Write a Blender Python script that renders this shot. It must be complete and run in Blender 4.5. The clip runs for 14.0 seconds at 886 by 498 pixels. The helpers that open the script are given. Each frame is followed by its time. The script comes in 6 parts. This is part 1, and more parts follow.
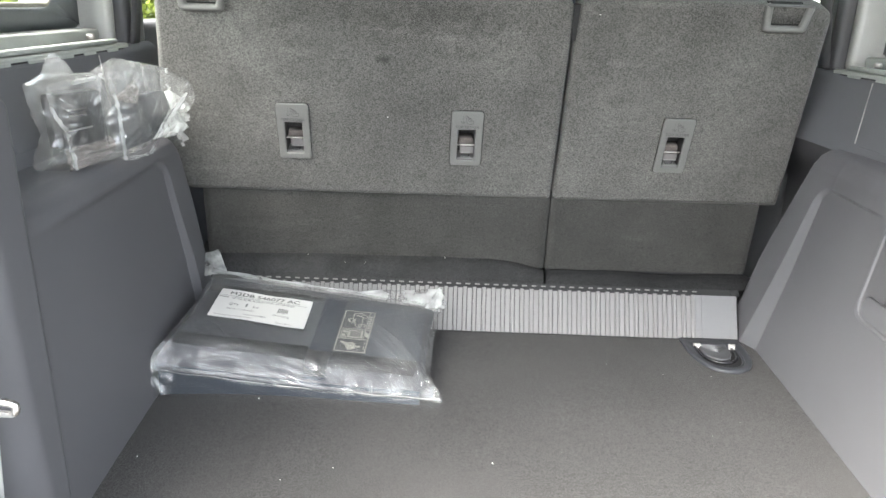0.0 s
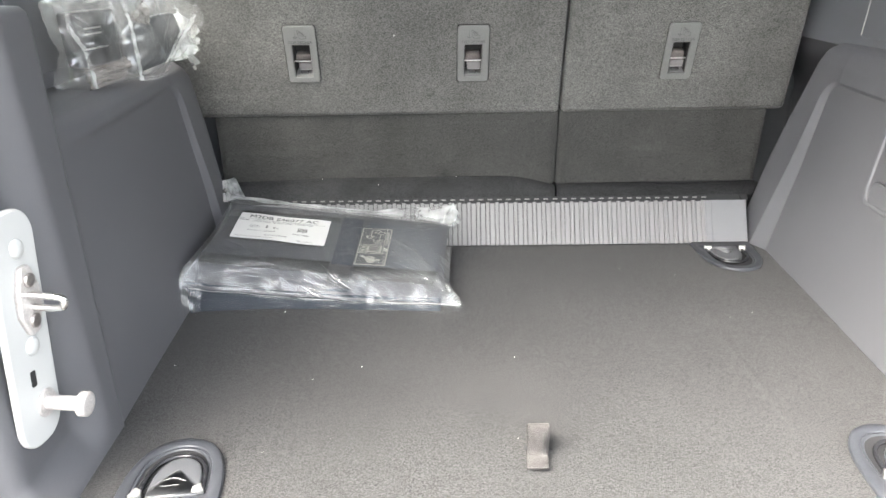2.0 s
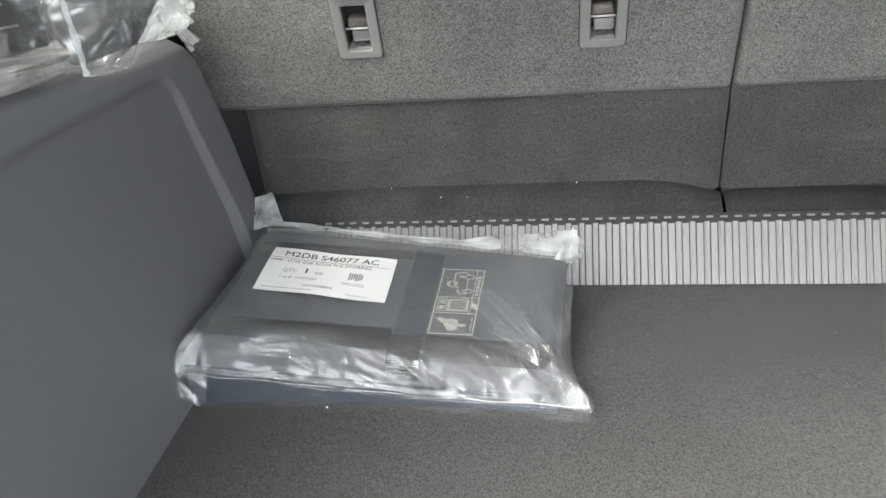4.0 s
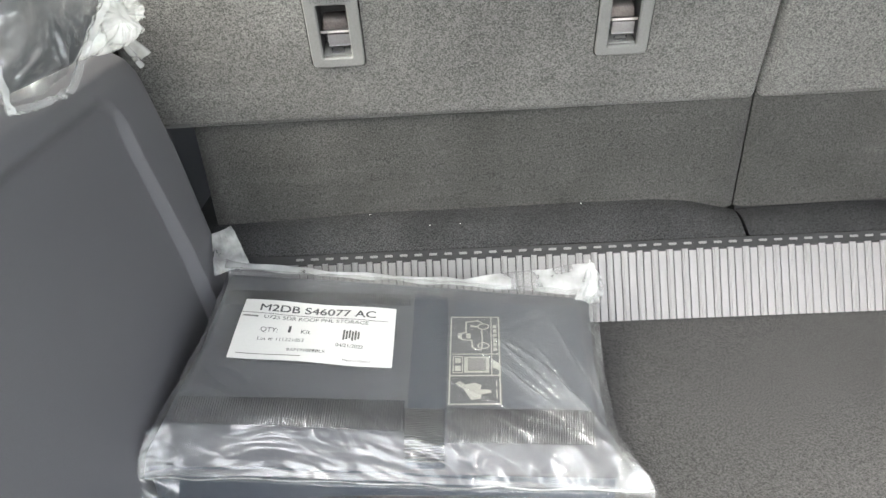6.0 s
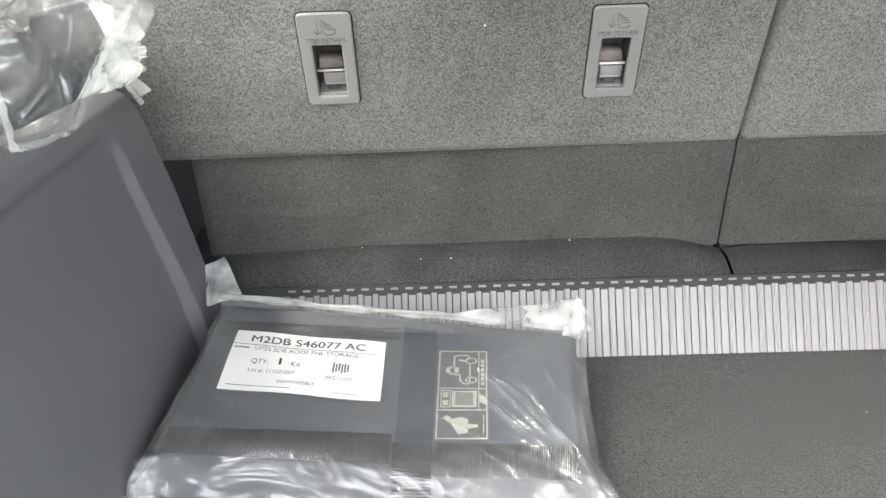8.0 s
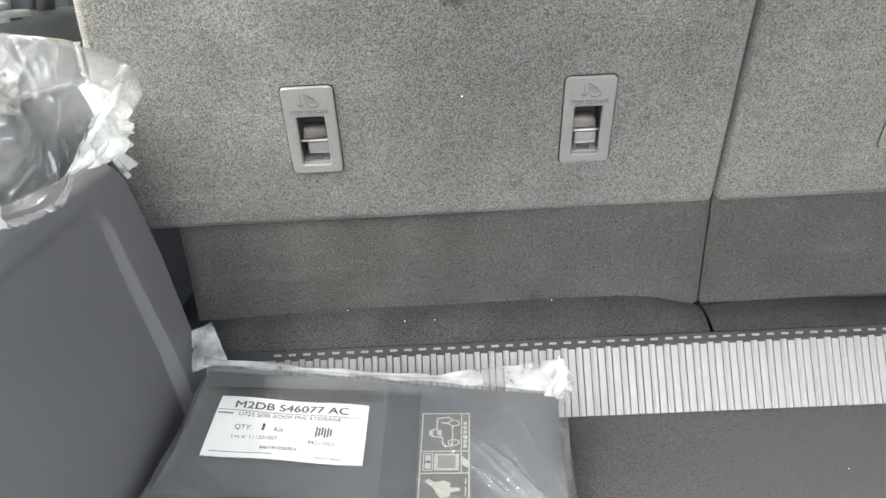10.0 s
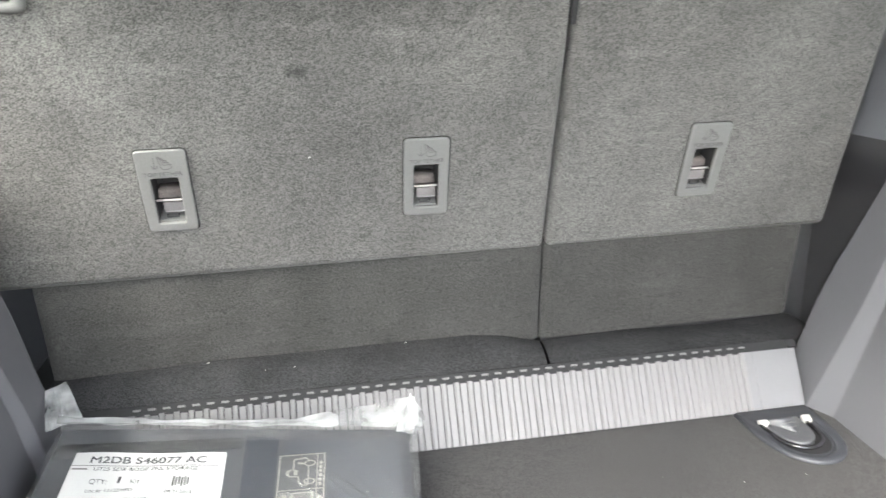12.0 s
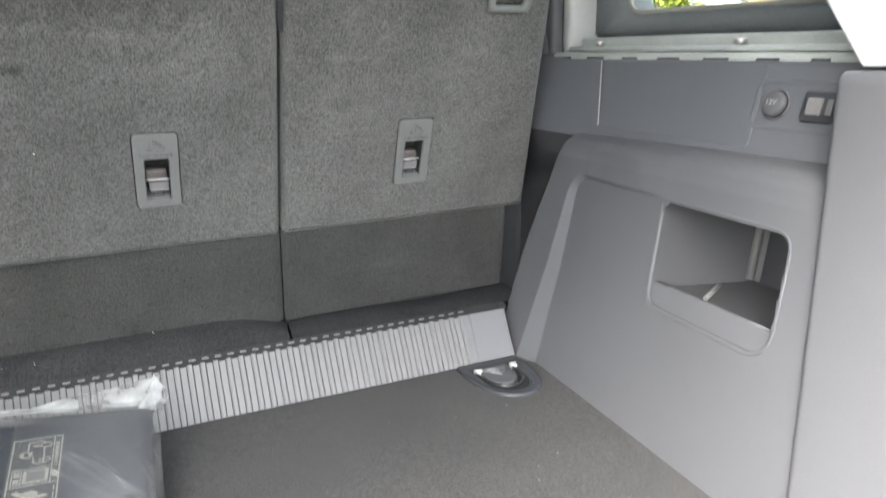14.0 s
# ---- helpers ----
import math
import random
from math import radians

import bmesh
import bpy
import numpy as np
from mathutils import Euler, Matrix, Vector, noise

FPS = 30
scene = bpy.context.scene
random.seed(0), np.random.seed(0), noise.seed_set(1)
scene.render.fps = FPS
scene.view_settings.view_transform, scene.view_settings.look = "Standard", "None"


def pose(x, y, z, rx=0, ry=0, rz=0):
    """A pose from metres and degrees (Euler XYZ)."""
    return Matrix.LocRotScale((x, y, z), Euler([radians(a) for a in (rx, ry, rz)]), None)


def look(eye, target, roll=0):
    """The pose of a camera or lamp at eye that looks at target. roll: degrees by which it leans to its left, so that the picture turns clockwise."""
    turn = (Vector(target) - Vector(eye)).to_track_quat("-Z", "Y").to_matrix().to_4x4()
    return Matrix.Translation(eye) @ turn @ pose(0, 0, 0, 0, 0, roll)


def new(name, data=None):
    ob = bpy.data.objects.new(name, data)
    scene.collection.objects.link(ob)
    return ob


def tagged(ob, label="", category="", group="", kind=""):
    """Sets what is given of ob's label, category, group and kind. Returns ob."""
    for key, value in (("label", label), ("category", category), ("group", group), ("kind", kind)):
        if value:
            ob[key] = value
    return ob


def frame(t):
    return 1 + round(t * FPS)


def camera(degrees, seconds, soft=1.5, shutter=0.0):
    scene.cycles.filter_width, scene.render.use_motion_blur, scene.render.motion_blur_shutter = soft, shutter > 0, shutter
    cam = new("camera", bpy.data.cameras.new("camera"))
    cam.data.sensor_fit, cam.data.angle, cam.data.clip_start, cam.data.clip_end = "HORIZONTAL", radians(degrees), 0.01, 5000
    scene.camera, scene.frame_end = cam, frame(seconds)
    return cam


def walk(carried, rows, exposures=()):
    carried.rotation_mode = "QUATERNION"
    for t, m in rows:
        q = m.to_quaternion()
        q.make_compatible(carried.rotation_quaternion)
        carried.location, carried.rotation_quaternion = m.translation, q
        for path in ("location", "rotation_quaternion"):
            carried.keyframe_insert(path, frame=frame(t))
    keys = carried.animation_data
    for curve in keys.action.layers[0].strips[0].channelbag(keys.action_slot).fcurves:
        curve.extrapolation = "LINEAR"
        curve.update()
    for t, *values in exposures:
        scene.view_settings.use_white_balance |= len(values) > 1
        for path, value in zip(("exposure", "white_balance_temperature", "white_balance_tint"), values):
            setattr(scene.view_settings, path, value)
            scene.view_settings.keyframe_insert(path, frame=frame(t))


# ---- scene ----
cam = camera(62.8, 14.0, shutter=0.3)
PATH = [
    (0, (-0.104, 0.089, 0.619), (-0.053, 1.984, -0.02), 2.2),
    (0.5, (-0.111, 0.114, 0.606), (-0.041, 2.008, -0.032), 2.8),
    (1, (-0.099, 0.132, 0.588), (-0.034, 2.022, -0.063), 1.3),
    (1.5, (-0.112, 0.075, 0.558), (-0.046, 1.943, -0.154), -0.0),
    (2, (-0.12, 0.038, 0.561), (-0.085, 1.887, -0.2), -0.7),
    (2.5, (-0.129, 0.052, 0.545), (-0.189, 1.9, -0.218), -2.1),
    (3, (-0.135, 0.224, 0.526), (-0.305, 2.049, -0.273), -2.7),
    (3.5, (-0.12, 0.396, 0.518), (-0.367, 2.201, -0.307), -4.3),
    (3.7, (-0.118, 0.436, 0.513), (-0.38, 2.231, -0.329), -4.7),
    (5.8, (-0.252, 0.635, 0.518), (-0.27, 2.41, -0.402), -3.4),
    (6, (-0.249, 0.641, 0.525), (-0.253, 2.411, -0.406), -3.1),
    (6.5, (-0.248, 0.639, 0.527), (-0.227, 2.415, -0.393), -2.5),
    (7, (-0.247, 0.635, 0.533), (-0.22, 2.417, -0.373), -2.1),
    (7.5, (-0.245, 0.631, 0.533), (-0.228, 2.425, -0.351), -2.1),
    (7.7, (-0.246, 0.632, 0.535), (-0.228, 2.43, -0.341), -1.9),
    (9.8, (-0.224, 0.616, 0.558), (-0.209, 2.472, -0.187), -2.7),
    (10, (-0.226, 0.617, 0.554), (-0.194, 2.481, -0.169), -2.6),
    (10.5, (-0.229, 0.61, 0.559), (-0.166, 2.482, -0.143), -2.1),
    (11, (-0.228, 0.606, 0.567), (-0.119, 2.485, -0.11), -1.5),
    (11.5, (-0.229, 0.599, 0.567), (-0.025, 2.482, -0.077), -1.3),
    (12, (-0.185, 0.54, 0.575), (0.164, 2.415, -0.027), -1.5),
    (12.5, (-0.145, 0.439, 0.571), (0.297, 2.302, -0.008), -2.5),
    (13, (-0.13, 0.366, 0.57), (0.484, 2.203, 0.07), -2.6),
    (13.5, (-0.11, 0.341, 0.584), (0.705, 2.123, 0.184), -2.3),
    (14, (-0.12, 0.368, 0.541), (0.73, 2.098, 0.006), -0.8),
]
walk(cam, [(t, look(eye, target, roll)) for t, eye, target, roll in PATH],
     [(0.0, 4.09, 6610, 8), (1.0, 4.36, 6560, 8), (2.0, 4.13, 6710, 9), (2.5, 4.06, 6660, 7), (3.7, 4.03, 6660, 7), (6.0, 4.37, 6750, 8), (7.5, 4.45, 6800, 8), (10.0, 4.51, 6680, 8),
      (11.5, 4.58, 6680, 9), (12.5, 4.61, 6680, 9), (13.0, 4.56, 6680, 9), (13.5, 4.33, 6620, 8), (14.0, 4.03, 6480, 9)])


# ---- world, sun ----
world = bpy.data.worlds.new("overcast_sky")
scene.world = world
world.use_nodes = True
wn = world.node_tree.nodes
sky = wn.new("ShaderNodeTexSky")
sky.sky_type, sky.sun_disc = "NISHITA", False
sky.sun_elevation, sky.sun_rotation = radians(53.4), radians(233.9)
sky.air_density, sky.dust_density, sky.ozone_density = 1.0, 4.0, 1.0
pale = wn.new("ShaderNodeHueSaturation")
pale.inputs["Saturation"].default_value = 0.35
world.node_tree.links.new(sky.outputs[0], pale.inputs["Color"])
world.node_tree.links.new(pale.outputs[0], wn["Background"].inputs[0])
wn["Background"].inputs[1].default_value = 0.125
sun = new("sun", bpy.data.lights.new("sun", "SUN"))
sun.data.energy, sun.data.angle, sun.data.color = 1.32, radians(48), (1.0, 0.97, 0.92)
sun.matrix_world = look((-4.8, -3.5, 8.0), (0, 0, 0))


# ---- materials ----
def mat(name, col, rough=0.6, metal=0.0, var=0.12, scale=6.0, fine=400.0, fvar=0.1, bump=0.15, depth=0.0006, spec=0.5, sheen=0.0, streak=0.0, blots=()):
    m = bpy.data.materials.new(name)
    m.use_nodes = True
    n, l = m.node_tree.nodes, m.node_tree.links
    b = n["Principled BSDF"]
    co = n.new("ShaderNodeTexCoord")
    big, small = n.new("ShaderNodeTexNoise"), n.new("ShaderNodeTexNoise")
    big.inputs["Scale"].default_value, big.inputs["Detail"].default_value = scale, 4
    small.inputs["Scale"].default_value, small.inputs["Detail"].default_value, small.inputs["Roughness"].default_value = fine, 3, 0.6
    r1, r2 = n.new("ShaderNodeMapRange"), n.new("ShaderNodeMapRange")
    for r, v, lo in ((r1, var, 0.3), (r2, fvar, 0.37)):
        r.inputs["From Min"].default_value, r.inputs["From Max"].default_value = lo, 1 - lo
        r.inputs["To Min"].default_value, r.inputs["To Max"].default_value = 1 - v, 1 + v
    mul = n.new("ShaderNodeMath")
    mul.operation = "MULTIPLY"
    tint = n.new("ShaderNodeVectorMath")
    tint.operation = "SCALE"
    tint.inputs[0].default_value = col
    off = n.new("ShaderNodeVectorMath")
    off.inputs[1].default_value = (0.01371, 0.02133, 0.01717)
    l.new(co.outputs["Object"], off.inputs[0])
    for a in (big, small):
        l.new(off.outputs[0], a.inputs["Vector"])
    l.new(big.outputs[0], r1.inputs[0]), l.new(small.outputs[0], r2.inputs[0])
    l.new(r1.outputs[0], mul.inputs[0]), l.new(r2.outputs[0], mul.inputs[1])
    if streak:
        # fine brushed lines across the cloth
        st_map, st_n, st_r, st_m = n.new("ShaderNodeMapping"), n.new("ShaderNodeTexNoise"), n.new("ShaderNodeMapRange"), n.new("ShaderNodeMath")
        st_map.inputs["Scale"].default_value = (55, 210, 210)
        st_n.inputs["Scale"].default_value, st_n.inputs["Detail"].default_value = 1.0, 3
        st_r.inputs["From Min"].default_value, st_r.inputs["From Max"].default_value = 0.3, 0.7
        st_r.inputs["To Min"].default_value, st_r.inputs["To Max"].default_value = 1 - streak, 1 + streak
        st_m.operation = "MULTIPLY"
        l.new(off.outputs[0], st_map.inputs[0]), l.new(st_map.outputs[0], st_n.inputs["Vector"]), l.new(st_n.outputs[0], st_r.inputs[0])
        l.new(mul.outputs[0], st_m.inputs[0]), l.new(st_r.outputs[0], st_m.inputs[1])
        mul = st_m
        # sparse pale scuffs
        sc_map, sc_n, sc_r, sc_m = n.new("ShaderNodeMapping"), n.new("ShaderNodeTexNoise"), n.new("ShaderNodeMapRange"), n.new("ShaderNodeMath")
        sc_map.inputs["Rotation"].default_value, sc_map.inputs["Scale"].default_value = (0, radians(24), 0), (5, 26, 34)
        sc_n.inputs["Scale"].default_value, sc_n.inputs["Detail"].default_value, sc_n.inputs["Distortion"].default_value = 1.0, 5, 0.6
        sc_r.inputs["From Min"].default_value, sc_r.inputs["From Max"].default_value = 0.60, 0.78
        sc_r.inputs["To Min"].default_value, sc_r.inputs["To Max"].default_value = 1.0, 1.25
        sc_m.operation = "MULTIPLY"
        l.new(off.outputs[0], sc_map.inputs[0]), l.new(sc_map.outputs[0], sc_n.inputs["Vector"]), l.new(sc_n.outputs[0], sc_r.inputs[0])
        l.new(mul.outputs[0], sc_m.inputs[0]), l.new(sc_r.outputs[0], sc_m.inputs[1])
        mul = sc_m
        # a few dark smudges
        sm_n, sm_r, sm_m = n.new("ShaderNodeTexNoise"), n.new("ShaderNodeMapRange"), n.new("ShaderNodeMath")
        sm_n.inputs["Scale"].default_value, sm_n.inputs["Detail"].default_value = 13, 4
        sm_r.inputs["From Min"].default_value, sm_r.inputs["From Max"].default_value = 0.66, 0.75
        sm_r.inputs["To Min"].default_value, sm_r.inputs["To Max"].default_value = 1.0, 0.72
        sm_m.operation = "MULTIPLY"
        l.new(off.outputs[0], sm_n.inputs["Vector"]), l.new(sm_n.outputs[0], sm_r.inputs[0])
        l.new(mul.outputs[0], sm_m.inputs[0]), l.new(sm_r.outputs[0], sm_m.inputs[1])
        mul = sm_m
    for bx, bv, rx, rv, gain in blots:
        # a lighter or darker ragged spot, for wear, soiling and painted light or shade
        away, per, far, ragged, mix_r, spot, mm = (n.new("ShaderNodeVectorMath"), n.new("ShaderNodeVectorMath"), n.new("ShaderNodeVectorMath"),
                                                   n.new("ShaderNodeTexNoise"), n.new("ShaderNodeMath"), n.new("ShaderNodeMapRange"), n.new("ShaderNodeMath"))
        away.operation, per.operation, far.operation = "SUBTRACT", "MULTIPLY", "LENGTH"
        away.inputs[1].default_value, per.inputs[1].default_value = (bx, bv, 0), (1 / rx, 1 / rv, 0)
        ragged.inputs["Scale"].default_value, ragged.inputs["Detail"].default_value = 45, 5
        mix_r.operation, mix_r.inputs[1].default_value = "MULTIPLY_ADD", 1.5
        spot.interpolation_type = "SMOOTHSTEP"
        spot.inputs["From Min"].default_value, spot.inputs["From Max"].default_value = 0.75, 1.75
        spot.inputs["To Min"].default_value, spot.inputs["To Max"].default_value = gain, 1.0
        mm.operation = "MULTIPLY"
        l.new(co.outputs["Object"], away.inputs[0]), l.new(away.outputs[0], per.inputs[0]), l.new(per.outputs[0], far.inputs[0])
        l.new(co.outputs["Object"], ragged.inputs["Vector"]), l.new(ragged.outputs[0], mix_r.inputs[0]), l.new(far.outputs["Value"], mix_r.inputs[2])
        l.new(mix_r.outputs[0], spot.inputs[0]), l.new(mul.outputs[0], mm.inputs[0]), l.new(spot.outputs[0], mm.inputs[1])
        mul = mm
    l.new(mul.outputs[0], tint.inputs["Scale"])
    l.new(tint.outputs[0], b.inputs["Base Color"])
    b.inputs["Roughness"].default_value, b.inputs["Metallic"].default_value = rough, metal
    b.inputs["Specular IOR Level"].default_value = spec
    b.inputs["Sheen Weight"].default_value = sheen
    bp = n.new("ShaderNodeBump")
    bp.inputs["Strength"].default_value, bp.inputs["Distance"].default_value = bump, depth
    l.new(small.outputs[0], bp.inputs["Height"]), l.new(bp.outputs[0], b.inputs["Normal"])
    return m


def film_mat(name, clear, rough, milk, crinkle=0.35, gloss=0.042, folds=0.0):
    """Thin clear plastic: mostly see-through, with gloss and a little milkiness."""
    m = bpy.data.materials.new(name)
    m.use_nodes = True
    n, l = m.node_tree.nodes, m.node_tree.links
    n.remove(n["Principled BSDF"])
    tr, gl, df = n.new("ShaderNodeBsdfTransparent"), n.new("ShaderNodeBsdfGlossy"), n.new("ShaderNodeBsdfTranslucent")
    dd, md = n.new("ShaderNodeBsdfDiffuse"), n.new("ShaderNodeMixShader")
    df.inputs[0].default_value = dd.inputs[0].default_value = (0.85, 0.87, 0.86, 1)
    gl.inputs["Roughness"].default_value = rough
    gl.inputs[0].default_value = (0.95, 0.96, 0.96, 1)
    fr, power = n.new("ShaderNodeLayerWeight"), n.new("ShaderNodeMath")
    power.operation, power.inputs[1].default_value = "POWER", 3.2
    boost = n.new("ShaderNodeMath")
    boost.operation, boost.use_clamp = "MULTIPLY_ADD", True
    boost.inputs[1].default_value, boost.inputs[2].default_value = 0.75, gloss
    co, no = n.new("ShaderNodeTexCoord"), n.new("ShaderNodeTexNoise")
    no.inputs["Scale"].default_value, no.inputs["Detail"].default_value = 22, 5
    rg = n.new("ShaderNodeMapRange")
    rg.inputs["From Min"].default_value, rg.inputs["From Max"].default_value = 0.35, 0.75
    rg.inputs["To Min"].default_value, rg.inputs["To Max"].default_value = milk * 0.5, milk * 1.8
    m1, m2 = n.new("ShaderNodeMixShader"), n.new("ShaderNodeMixShader")
    l.new(co.outputs["Object"], no.inputs["Vector"]), l.new(no.outputs[0], rg.inputs[0])
    md.inputs[0].default_value = 0.5
    l.new(dd.outputs[0], md.inputs[1]), l.new(df.outputs[0], md.inputs[2])
    if folds:
        # doubled film along long folds looks whiter
        fm, fn, fr2, fa = n.new("ShaderNodeMapping"), n.new("ShaderNodeTexNoise"), n.new("ShaderNodeMapRange"), n.new("ShaderNodeMath")
        fm.inputs["Rotation"].default_value, fm.inputs["Scale"].default_value = (0, 0, radians(58)), (7, 75, 12)
        fn.inputs["Scale"].default_value, fn.inputs["Detail"].default_value, fn.inputs["Distortion"].default_value = 1.0, 4, 0.5
        fr2.inputs["From Min"].default_value, fr2.inputs["From Max"].default_value = 0.56, 0.80
        fr2.inputs["To Min"].default_value, fr2.inputs["To Max"].default_value = 0.0, folds
        fa.operation = "ADD"
        l.new(co.outputs["Object"], fm.inputs[0]), l.new(fm.outputs[0], fn.inputs["Vector"]), l.new(fn.outputs[0], fr2.inputs[0])
        l.new(rg.outputs[0], fa.inputs[0]), l.new(fr2.outputs[0], fa.inputs[1])
        rg = fa
    l.new(rg.outputs[0], m1.inputs[0]), l.new(tr.outputs[0], m1.inputs[1]), l.new(md.outputs[0], m1.inputs[2])
    l.new(fr.outputs["Facing"], power.inputs[0]), l.new(power.outputs[0], boost.inputs[0]), l.new(boost.outputs[0], m2.inputs[0])
    l.new(m1.outputs[0], m2.inputs[1]), l.new(gl.outputs[0], m2.inputs[2])
    l.new(m2.outputs[0], n["Material Output"].inputs[0])
    tr.inputs[0].default_value = (clear, clear, clear, 1)
    fine, bp = n.new("ShaderNodeTexNoise"), n.new("ShaderNodeBump")
    fine.inputs["Scale"].default_value, fine.inputs["Detail"].default_value, fine.inputs["Distortion"].default_value = 45, 4, 1.5
    bp.inputs["Strength"].default_value, bp.inputs["Distance"].default_value = crinkle, 0.003
    l.new(co.outputs["Object"], fine.inputs["Vector"]), l.new(fine.outputs[0], bp.inputs["Height"]), l.new(bp.outputs[0], gl.inputs["Normal"])
    return m


# blots 3 and 4 paint in sunlight, blot 6 the shade below the roof
seat_carpet = mat("seat_carpet", (0.093, 0.0918, 0.0872), 0.95, var=0.2, scale=7, fine=620, fvar=0.58, bump=0.75, depth=0.002, spec=0.1, sheen=0.15, streak=0.04,
                  blots=((-0.188, 0.090, 0.022, 0.010, 0.55), (0.100, 0.108, 0.016, 0.026, 0.8), (-0.430, 0.100, 0.100, 0.085, 1.38), (-0.345, 0.140, 0.050, 0.020, 1.3), (0.255, 0.098, 0.050, 0.010, 1.25), (-0.080, 0.172, 0.240, 0.050, 0.70)))
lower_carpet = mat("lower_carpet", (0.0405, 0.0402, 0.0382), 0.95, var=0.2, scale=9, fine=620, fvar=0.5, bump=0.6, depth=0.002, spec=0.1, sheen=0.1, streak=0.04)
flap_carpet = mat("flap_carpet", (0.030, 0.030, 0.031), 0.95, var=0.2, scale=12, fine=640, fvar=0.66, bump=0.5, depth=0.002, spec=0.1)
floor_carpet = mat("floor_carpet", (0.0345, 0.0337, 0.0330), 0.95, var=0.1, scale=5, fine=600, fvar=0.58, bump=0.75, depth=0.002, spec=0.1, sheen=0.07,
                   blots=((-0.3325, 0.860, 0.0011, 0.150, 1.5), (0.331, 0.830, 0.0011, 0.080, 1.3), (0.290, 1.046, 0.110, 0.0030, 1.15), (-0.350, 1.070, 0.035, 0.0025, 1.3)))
trim_dark = mat("trim_plastic", (0.090, 0.090, 0.096), 0.50, var=0.05, scale=4, fine=1100, fvar=0.06, bump=0.25, depth=0.0004, spec=0.35)
# trim plastic again, darkened by the shade of deep places
shaded_trim = mat("shaded_trim_plastic", (0.050, 0.050, 0.053), 0.5, var=0.05, scale=4, fine=1100, fvar=0.06, bump=0.25, depth=0.0004)
trim_mid = mat("jamb_plastic", (0.078, 0.0776, 0.083), 0.55, var=0.05, scale=4, fine=1100, fvar=0.06, bump=0.25, depth=0.0004)
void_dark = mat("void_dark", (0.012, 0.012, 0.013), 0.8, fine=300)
gloss_black = mat("gloss_black", (0.015, 0.015, 0.017), 0.12, fine=700, bump=0.03)
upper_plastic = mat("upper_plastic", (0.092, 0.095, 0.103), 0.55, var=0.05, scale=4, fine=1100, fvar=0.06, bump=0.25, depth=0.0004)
black_plastic = mat("black_plastic", (0.02, 0.02, 0.022), 0.35, fine=700, bump=0.1)
grey_plastic = mat("grey_plastic", (0.128, 0.129, 0.124), 0.5, var=0.05, fine=900, bump=0.1)
light_plastic = mat("light_plastic", (0.3, 0.295, 0.29), 0.5, var=0.05, fine=900, bump=0.1)
slat_silver = mat("slat_silver", (0.135, 0.132, 0.132), 0.6, var=0.05, scale=5, fine=900, fvar=0.04, bump=0.08)
plate_silver = mat("plate_silver", (0.122, 0.123, 0.127), 0.6, var=0.05, scale=5, fine=900, fvar=0.05, bump=0.15)
chrome = mat("chrome", (0.75, 0.74, 0.72), 0.2, 1.0, var=0.05, bump=0.03)
pin_steel = mat("pin_steel", (0.58, 0.55, 0.53), 0.45, 0.5, var=0.05, bump=0.05)
zinc = mat("zinc", (0.5, 0.47, 0.45), 0.38, 1.0, var=0.1, bump=0.08)
brown_felt = mat("brown_felt", (0.12, 0.104, 0.098), 0.9, var=0.25, scale=60, fine=700, fvar=0.2, bump=0.4)
white_paint = mat("white_paint", (0.6, 0.61, 0.6), 0.5, var=0.02, scale=3, fine=900, fvar=0.01, bump=0.02)
plate_white = mat("plate_white", (0.46, 0.465, 0.455), 0.5, var=0.03, scale=8, fine=900, fvar=0.01, bump=0.02)
ledge_paint = mat("ledge_paint", (0.32, 0.34, 0.32), 0.5, var=0.12, scale=12, fine=600, bump=0.1)
rubber = mat("rubber", (0.03, 0.03, 0.031), 0.7, fine=500)
pillar_grey = mat("pillar_plastic", (0.33, 0.335, 0.325), 0.55, var=0.06, fine=900)
roof_cloth = mat("roof_lining", (0.3, 0.3, 0.295), 0.9, fine=600, bump=0.3)
strap_thread = mat("strap_thread", (0.046, 0.041, 0.039), 0.28, spec=0.8)
strap_web = mat("strap_webbing", (0.010, 0.009, 0.0085), 0.75, var=0.15, scale=40, fine=1000, fvar=0.3, bump=0.6, depth=0.001)
nylon = mat("nylon", (0.056, 0.058, 0.064), 0.85, var=0.1, fine=1100, bump=0.3, spec=0.08)
navy = mat("navy_lining", (0.021, 0.026, 0.035), 0.8, fine=900, bump=0.2, spec=0.08)
panel_navy = mat("navy_panel", (0.053, 0.058, 0.067), 0.85, var=0.1, fine=1000, bump=0.25, spec=0.08)
print_grey = mat("print_grey", (0.11, 0.108, 0.098), 0.7, var=0.25, scale=700, fine=900, fvar=0.4)
paper = mat("paper", (0.53, 0.525, 0.50), 0.7, var=0.02, fine=500, fvar=0.02, bump=0.05)
ink = mat("ink", (0.045, 0.045, 0.047), 0.7, fine=500)
cream = mat("cream_print", (0.24, 0.235, 0.205), 0.7, fine=500)
front_cloth = mat("front_seat_cloth", (0.045, 0.05, 0.06), 0.85, fine=500, bump=0.3)
rear_vinyl = mat("rear_headrest_vinyl", (0.095, 0.094, 0.092), 0.6, var=0.05, fine=700, bump=0.2)
film = film_mat("clear_film", 0.95, 0.11, 0.10, 0.06, 0.050, 0.05)
film_cloudy = film_mat("cloudy_film", 0.94, 0.06, 0.085, 0.10, 0.085, 0.10)
film_soft = film_mat("gathered_film", 0.90, 0.25, 0.30, 0.35, 0.03)
film_bunch = film_mat("bunched_film", 0.88, 0.16, 0.36, 0.4, 0.05)
